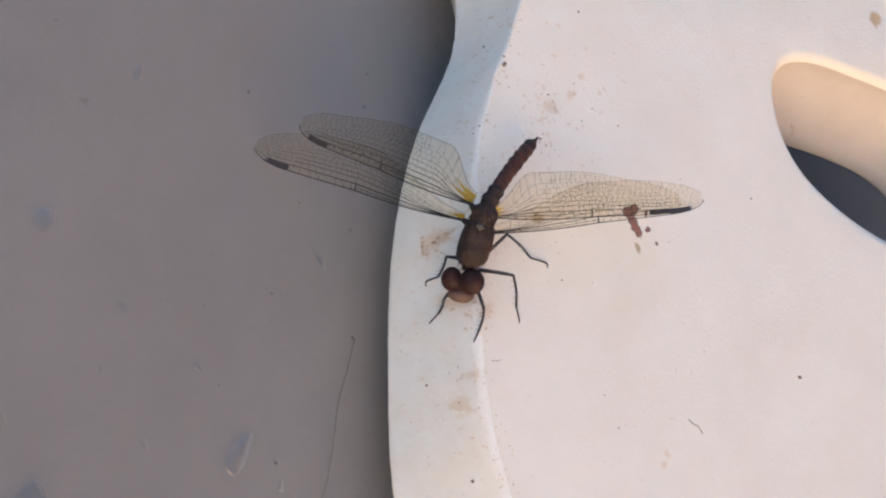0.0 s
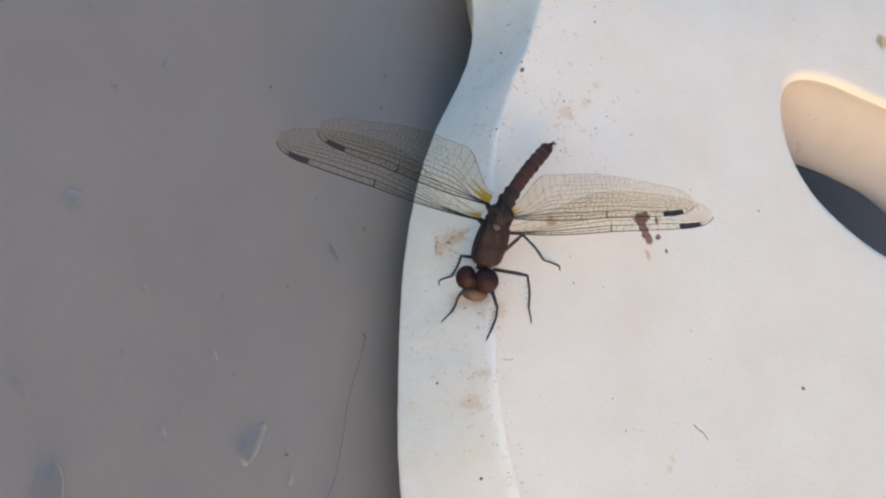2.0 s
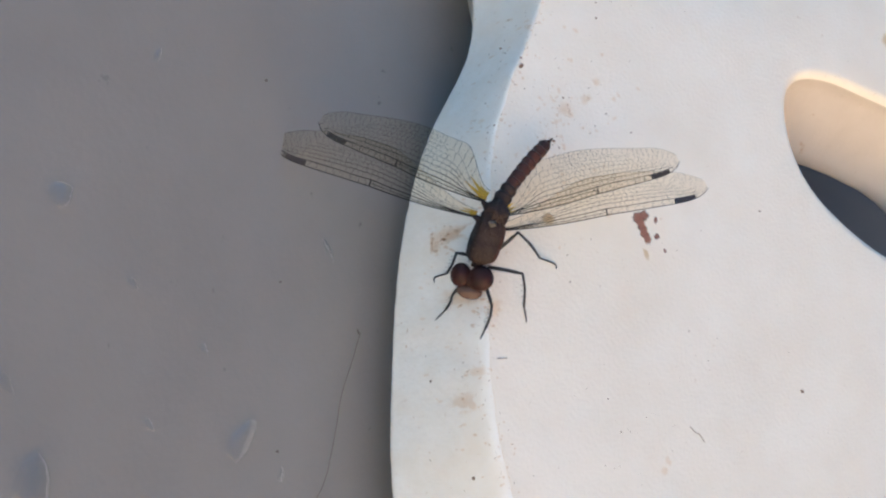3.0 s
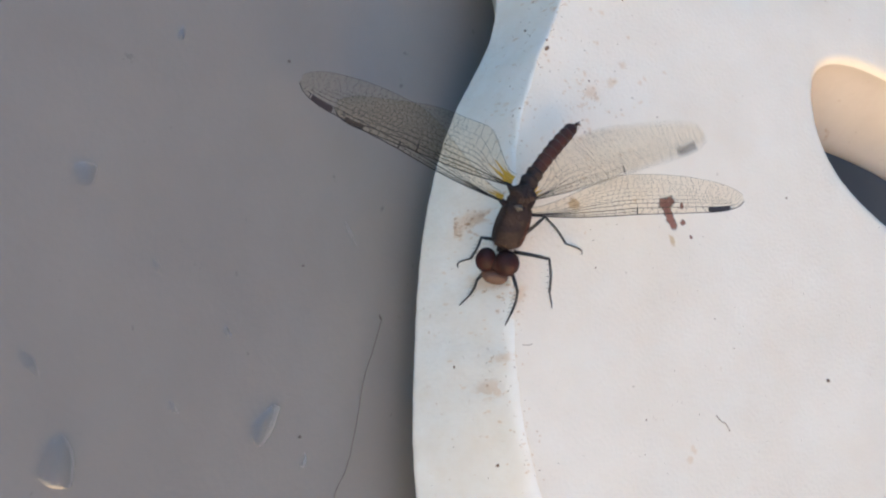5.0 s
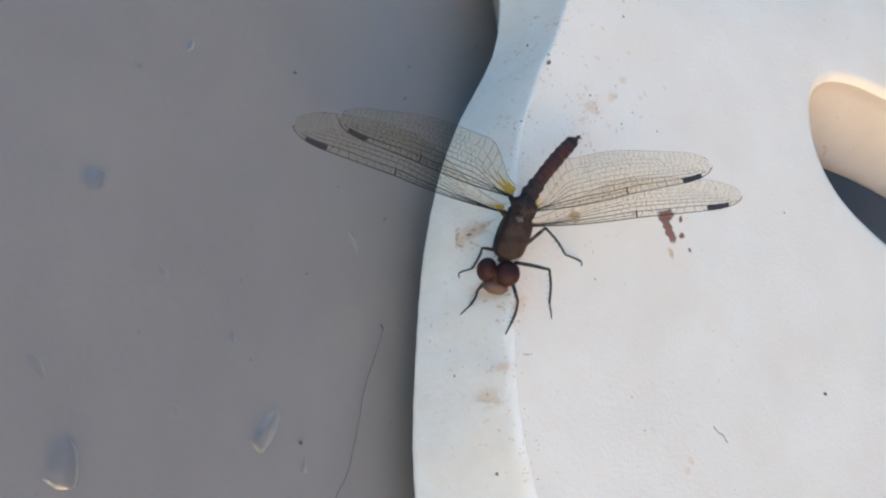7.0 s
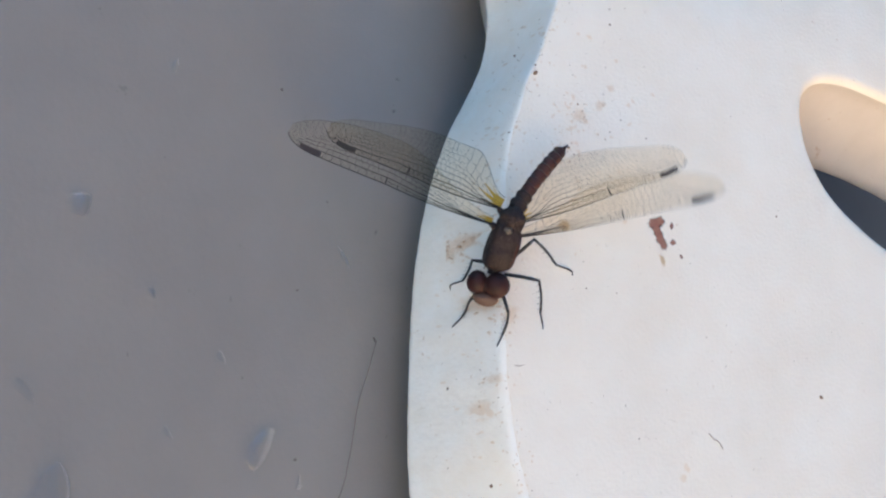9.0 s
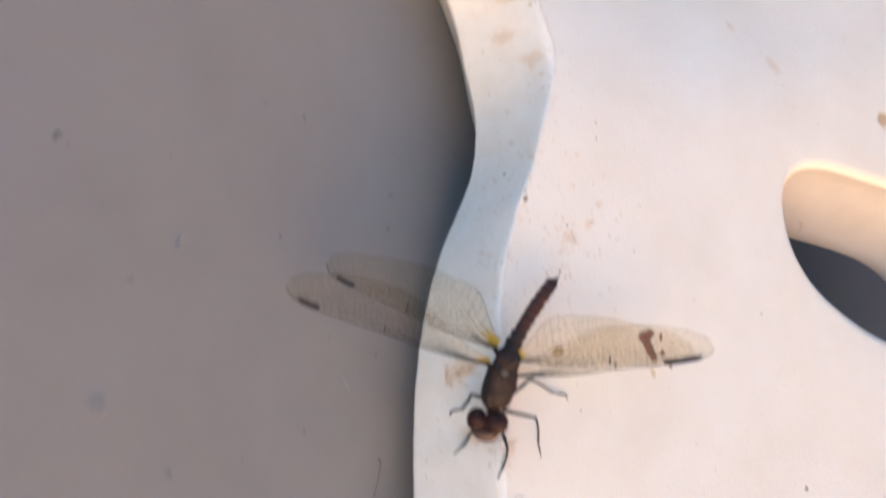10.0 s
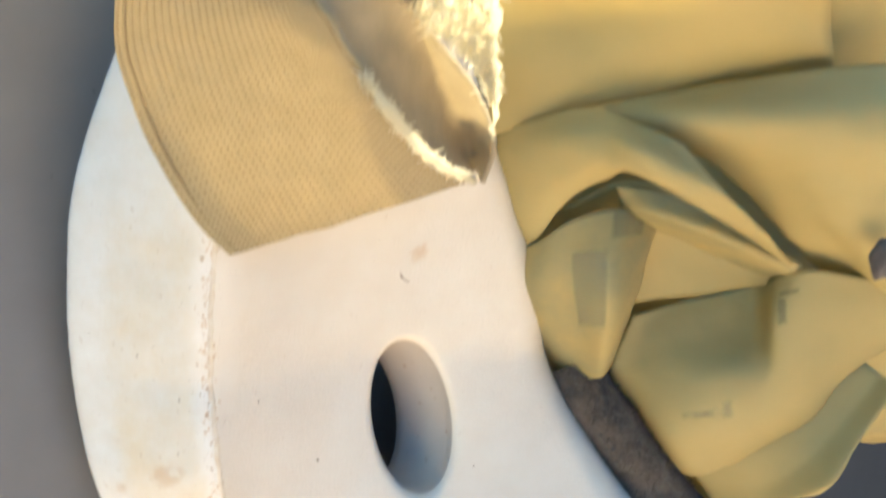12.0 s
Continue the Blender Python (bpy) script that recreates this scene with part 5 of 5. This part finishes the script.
for k, (x, y, long, wide, turn) in enumerate(((-40.4, -0.8, 1.3, 1.0, 0.9), (-7.2, 1.9, 1.5, 0.35, -0.75), (-32.2, -7.3, 0.7, 0.45, -0.6), (-23.5, -12.0, 0.75, 0.40, -0.7), (-42.6, -17.4, 1.3, 0.5, -0.8), (-28.7, -19.7, 0.75, 0.4, -0.7),
                                              (-17.4, -20.2, 2.6, 1.3, 0.95), (-39.0, -24.8, 2.3, 1.6, 1.6), (-11.7, -23.6, 0.8, 0.45, 1.5), (-32.9, 15.8, 0.9, 0.35, 1.3))):
    build_drop(x, y, long, wide, turn, 3.7 * k + 1)


def build_crack():
    """A hairline crack in the paint that runs along the foot of the frame."""
    bm = bmesh.new()
    line = smooth_curve([Vector((x * MM, y * MM, floor_height(x * MM, y * MM) + 0.00042)) for x, y in ((-1.2, -6.9), (-2.3, -10.6), (-3.7, -14.7), (-4.3, -19.5), (-5.4, -24.2), (-6.8, -26.8), (-8.6, -32.0))], 6)
    tube(bm, [p + Vector((0.12 * noise.noise(p * 900), 0, 0)) * MM for p in line], 0.05 * MM, 5)
    tagged(part("floor_crack", bm, FLOOR_DIRT), "hairline crack in the grey floor paint", "crack", kind="structure")


build_crack()


# ---- what moves ----
PITCH = radians(20)


def wing_pose(name, sweep, rise):
    """Pose of a wing in the dragonfly's space: sweep towards the tail and rise, degrees."""
    side_at, aft_at = WINGS[name][:2]
    out = -1 if side_at < 0 else 1
    s, r = radians(sweep), radians(rise)
    x = (SIDE * out * math.cos(s) + AFT * math.sin(s)) * math.cos(r) + LIFT * math.sin(r)
    y = (AFT - x * AFT.dot(x)).normalized()
    if out > 0:
        # the wings of this side hang with their rear edges low
        y = (y * math.cos(PITCH) - LIFT * math.sin(PITCH)).normalized()
        y = (y - x * y.dot(x)).normalized()
    z = x.cross(y)
    root = (SIDE * side_at + AFT * aft_at) * MM
    return Matrix(((x.x, y.x, z.x, root.x), (x.y, y.y, z.y, root.y), (x.z, y.z, z.z, root.z), (0, 0, 0, 1)))


def motions():
    # seconds, then sweep and rise of left fore, left hind, right fore, right hind wing
    rows = [
        (0, -10.6, -16.5, -2.2, -24.7, 35.1, 9.6, 31.9, -0.6),
        (0.1, -11.7, -15.1, -3.2, -25.2, 44.5, 10.3, 44.2, -4.8),
        (0.2, -9.4, -17.5, -3.6, -24.9, 32.3, -2.5, 33, 5),
        (0.3, -11.4, -15.8, -4.2, -26.2, 34.3, 10.3, 27.9, 1.7),
        (0.4, -12.1, -13.3, -5.4, -25.4, 38.4, 7.5, 35.4, -5.5),
        (0.5, -11.6, -15.3, -4.2, -26, 37.1, 7.3, 35.1, -5.2),
        (0.6, -5.3, -13.6, -3.6, -25.6, 46.4, 7.9, 59, -6.4),
        (0.7, -10.4, -18.2, -3.9, -27.8, 34.5, 9.2, 31.9, -1.1),
        (0.8, -11, -21, -2.1, -28.7, 40.7, 7.8, 46.8, -1.3),
        (0.9, -12, -18, -2.8, -27.2, 43.1, 9.8, 57.3, -6.9),
        (1, -0.8, -11.5, -0.9, -26.3, 40.1, 11.5, 53.6, -5.6),
        (1.1, -1.1, -12.7, -3.2, -23, 34.2, 8.8, 36.4, 1.3),
        (1.2, -11.5, 0.7, -7.1, -22.2, 40.6, 5.7, 46, -4.7),
        (1.3, -16.5, -0.4, -7.6, -18.8, 38.9, 4.8, 37.8, -3.5),
        (1.4, -9.5, -5.2, -5.3, -20.2, 42.3, 5.3, 61.1, -8.1),
        (1.5, -9.1, -15.8, -4.7, -24.3, 38.2, 9.9, 52.6, -7.2),
        (1.6, -11, -16, -5.2, -25.9, 23.6, -1.3, 22.3, 16.9),
        (1.7, -13.1, -10.8, -3.6, -27.4, 20.7, 0.8, 22.2, 15.6),
        (1.8, -9.4, -21.4, -4.5, -26.4, 17, 2.7, 21.5, 17.6),
        (1.9, -10.2, -21.4, -3.5, -28.8, 29.5, 8.7, 26.9, 18.4),
        (2, -10.2, -16.5, -4.3, -26.2, 32.9, 7.5, 33.5, 1.2),
        (2.1, -9.8, -19.5, -3.3, -28.8, 40.9, 15.2, 42.7, -0.1),
        (2.2, -6.9, -22.7, -1.3, -29.9, 38.2, 14.9, 45.8, 3.4),
        (2.3, -4.9, -20.7, -1.9, -31.6, 41.3, 22.3, 58.4, 1.5),
        (2.4, -1.8, -14.2, -3.1, -28.6, 44.9, 13.6, 76, -8.6),
        (2.5, -8.1, -12, -4.7, -20.7, 43.1, 9.2, 74.9, -10.7),
        (2.6, -1.9, -5.7, -6.4, -19.5, 42.4, 5.7, 74.3, 7.5),
        (2.7, -1.6, 3.7, -6.2, -11.4, 51.3, 6.1, 79.6, -14),
        (2.8, -5.3, -13.6, -3.6, -25.6, 46.4, 7.9, 59, -6.4),
        (2.9, -10.4, -18.2, -3.9, -27.8, 34.5, 9.2, 31.9, -1.1),
        (3, -11, -21, -2.1, -28.7, 40.7, 7.8, 46.8, -1.3),
        (3.1, -12, -18, -2.8, -27.2, 43.1, 9.8, 57.3, -6.9),
        (3.2, -0.8, -11.5, -0.9, -26.3, 40.1, 11.5, 53.6, -5.6),
        (3.3, -1.1, -12.7, -3.2, -23, 34.2, 8.8, 36.4, 1.3),
        (3.4, -11.5, 0.7, -7.1, -22.2, 40.6, 5.7, 46, -4.7),
        (3.5, -16.5, -0.4, -7.6, -18.8, 38.9, 4.8, 37.8, -3.5),
        (3.6, -9.5, -5.2, -5.3, -20.2, 42.3, 5.3, 61.1, -8.1),
        (3.7, -9.1, -15.8, -4.7, -24.3, 38.2, 9.9, 52.6, -7.2),
        (3.8, -11, -16, -5.2, -25.9, 23.6, -1.3, 22.3, 16.9),
        (3.9, -13.1, -10.8, -3.6, -27.4, 20.7, 0.8, 22.2, 15.6),
        (4, -9.4, -21.4, -4.5, -26.4, 17, 2.7, 21.5, 17.6),
        (4.1, -10.2, -21.4, -3.5, -28.8, 29.5, 8.7, 26.9, 18.4),
        (4.2, -10.2, -16.5, -4.3, -26.2, 32.9, 7.5, 33.5, 1.2),
        (4.3, -6, -6.8, -4, -24, 46.8, 10.7, 74.7, -5.1),
        (4.4, -3, -13.7, -4.3, -25.8, 40.1, 10.2, 61.5, 2.5),
        (4.5, -3.7, -10.5, -4.3, -25.3, 44.8, 9.9, 72.3, 1.9),
        (4.6, -1.3, -16.9, -2.5, -29.6, 38.2, 10.5, 47.8, -2.3),
        (4.7, -9.2, -19.6, -3.7, -30.2, 21.1, 3.1, 21.5, 25.7),
        (4.8, -9.1, -23.5, -3.7, -30.7, 33.8, 13, 39.1, 4.3),
        (4.9, -6.4, -17.9, -6.2, -30.1, 39.1, 11.2, 45.8, 0.9),
        (5, -4.9, -4.1, -4.9, -26.1, 33.2, 9, 50, -0.4),
        (5.1, -8.5, -3, -6.4, -23.1, 38.8, 5.5, 44.1, -2.5),
        (5.2, -7.6, 1.4, -8.6, -15.1, 49.9, 6.7, 65, -6.8),
        (5.3, -7.8, 1.1, -7.4, -17.5, 30, -4.3, 29.5, 4),
        (5.4, -11.5, 0, -6.9, -18.4, 19.1, -4.9, 19.6, 6.4),
        (5.5, -11.5, -17.1, -4.5, -25.7, 31.4, 8, 27.5, -0.6),
        (5.6, -2.6, -17.9, -5, -28.2, 40.2, 10.9, 54.4, -3.1),
        (5.7, -5.5, -16.3, -6.3, -25.4, 40.6, 9.5, 51.4, -4.7),
        (5.8, -7.9, -19.6, -6.5, -27.5, 40.1, 8.6, 46.6, -2.6),
        (5.9, -11.5, -18.1, -4, -27.3, 39.3, 6.9, 38.5, -1),
        (6, -11.7, -16, -5.1, -24, 30.6, 2.5, 31.2, 4.1),
        (6.1, -9.7, -19.6, -3.2, -28.2, 34.8, 6.9, 35.5, -0.5),
        (6.2, -11.9, -15.6, -4.7, -25.7, 33.8, 10.7, 35.9, 4.1),
        (6.3, -8.9, -6.6, -5.9, -22.6, 40.7, 8.9, 55.2, -2.3),
        (6.4, -6.3, 1.3, -5.8, -22.8, 33.5, 3.2, 67.9, -6.8),
        (6.5, -3.8, -13, -5, -25.4, 30.9, 7.6, 44.1, 0.3),
        (6.6, 1.1, -15.9, -5.1, -26.1, 41.4, 10.3, 49.4, -2.5),
        (6.7, -4.8, -18.6, -6, -29.4, 40.4, 11, 62.4, -3),
        (6.8, -2.8, -15.1, -4.8, -29.6, 40.5, 9.3, 71.2, -1),
        (6.9, -5.6, -14, -4.5, -28.1, 36.7, 10, 51.1, -2.5),
        (7, -12.1, -10.7, -5.1, -26.1, 37.6, 10.5, 44.5, 0.5),
        (7.1, -12.1, -12.8, -3.9, -24.9, 35.9, 9.4, 33.8, 0.1),
        (7.2, -10.2, -15, -2.8, -25.5, 21.4, 0.9, 23.5, 11.8),
        (7.3, -2.6, -17.9, -5, -28.2, 40.2, 10.9, 54.4, -3.1),
        (7.4, -5.5, -16.3, -6.3, -25.4, 40.6, 9.5, 51.4, -4.7),
        (7.5, -7.9, -19.6, -6.5, -27.5, 40.1, 8.6, 46.6, -2.6),
        (7.6, -11.5, -18.1, -4, -27.3, 39.3, 6.9, 38.5, -1),
        (7.7, -11.7, -16, -5.1, -24, 30.6, 2.5, 31.2, 4.1),
        (7.8, -9.7, -19.6, -3.2, -28.2, 34.8, 6.9, 35.5, -0.5),
        (7.9, -11.9, -15.6, -4.7, -25.7, 33.8, 10.7, 35.9, 4.1),
        (8, -8.9, -6.6, -5.9, -22.6, 40.7, 8.9, 55.2, -2.3),
        (8.1, -6.3, 1.3, -5.8, -22.8, 33.5, 3.2, 67.9, -6.8),
        (8.2, -3.8, -13, -5, -25.4, 30.9, 7.6, 44.1, 0.3),
        (8.3, 1.1, -15.9, -5.1, -26.1, 41.4, 10.3, 49.4, -2.5),
        (8.4, -4.8, -18.6, -6, -29.4, 40.4, 11, 62.4, -3),
        (8.5, -2.8, -15.1, -4.8, -29.6, 40.5, 9.3, 71.2, -1),
        (8.6, -5.6, -14, -4.5, -28.1, 36.7, 10, 51.1, -2.5),
        (8.7, -12.1, -10.7, -5.1, -26.1, 37.6, 10.5, 44.5, 0.5),
        (8.8, -5.7, -11, -4.3, -25.2, 36.2, 9.6, 57.7, -1),
        (8.9, -4.5, -13.3, -3, -26.4, 42.7, 12.4, 59.1, -3.7),
        (9, -7.9, -13, -4.2, -25.1, 42.2, 9.4, 50.2, -3.8),
        (9.1, -6.5, -14.2, -4, -26.3, 45.6, 11.9, 63, 0.4),
        (9.2, -8.2, -16.2, -1.6, -25.5, 42.6, 13.3, 50.1, 0.4),
        (9.3, -9.9, -8.8, -2.1, -22.6, 43.7, 13.2, 52.9, -1),
        (9.4, -8.7, -13.3, -2.8, -22.1, 30.4, 2.2, 26.2, -5.5),
        (9.5, -10.7, -14.8, -3.5, -24.8, 31.6, 6.6, 26.6, -0.2),
        (9.6, -12.3, -1.2, -4.4, -19.6, 31.9, -4.1, 29.4, -8.9),
        (9.7, -13.7, -1.9, -6.1, -17.3, 33.5, -3.8, 30.2, -9.4),
        (9.8, -12.4, -6.9, -3.4, -25.7, 32.9, 2, 29, -5.4),
        (9.9, -10.5, -14.1, -3.5, -24.5, 31.3, 7.5, 28.1, -0.5),
        (10, -9.7, -13.6, -2.9, -23.8, 32.5, 6.2, 26.6, -2.2),
        (10.1, -9.5, -10.9, -2.3, -24.9, 38.7, 8.5, 33.1, -6.1),
        (10.3, -7.6, -8.4, -2.9, -24.8, 34.7, 4.6, 27.7, -8.6),
        (10.5, -7.8, -8.2, -1.4, -21.4, 42, -7.8, 38, -15),
        (12, -7.8, -8.2, -1.4, -21.4, 42, -7.8, 38, -15),
    ]
    # the wings flick from pose to pose and rest between; where one is still sweeping: degrees in a thirtieth of a second
    sweeping = {0.5: (0, 0, 3, 3), 1: (1.5, 0, 1, 7), 1.5: (0, 0, 0, 8), 2.5: (5, 0, 7, 0), 4.5: (0, 0, 0.5, 4), 5: (0, 0, 0.5, 4), 5.5: (0, 0, 2, 4), 6.5: (0, 0, 0, 12), 9: (0, 0, 4, 4)}
    step = 1 / FPS
    for i, name in enumerate(WINGS):
        keys = []
        for k, r in enumerate(rows):
            sweep, rise = r[1 + 2 * i], r[2 + 2 * i]
            before, after = rows[max(k - 1, 0)], rows[min(k + 1, len(rows) - 1)]
            pace = 0.06 * (after[1 + 2 * i] - before[1 + 2 * i])
            pace = sweeping[r[0]][i] if r[0] in sweeping else pace
            if 0 < r[0] < 12:
                keys.append((r[0] - step, wing_pose(name, sweep - pace, rise)))
            keys.append((r[0], wing_pose(name, sweep, rise)))
            if r[0] < 12:
                keys.append((r[0] + step, wing_pose(name, sweep + pace, rise)))
        walk(WING_PARTS[name], keys)


motions()
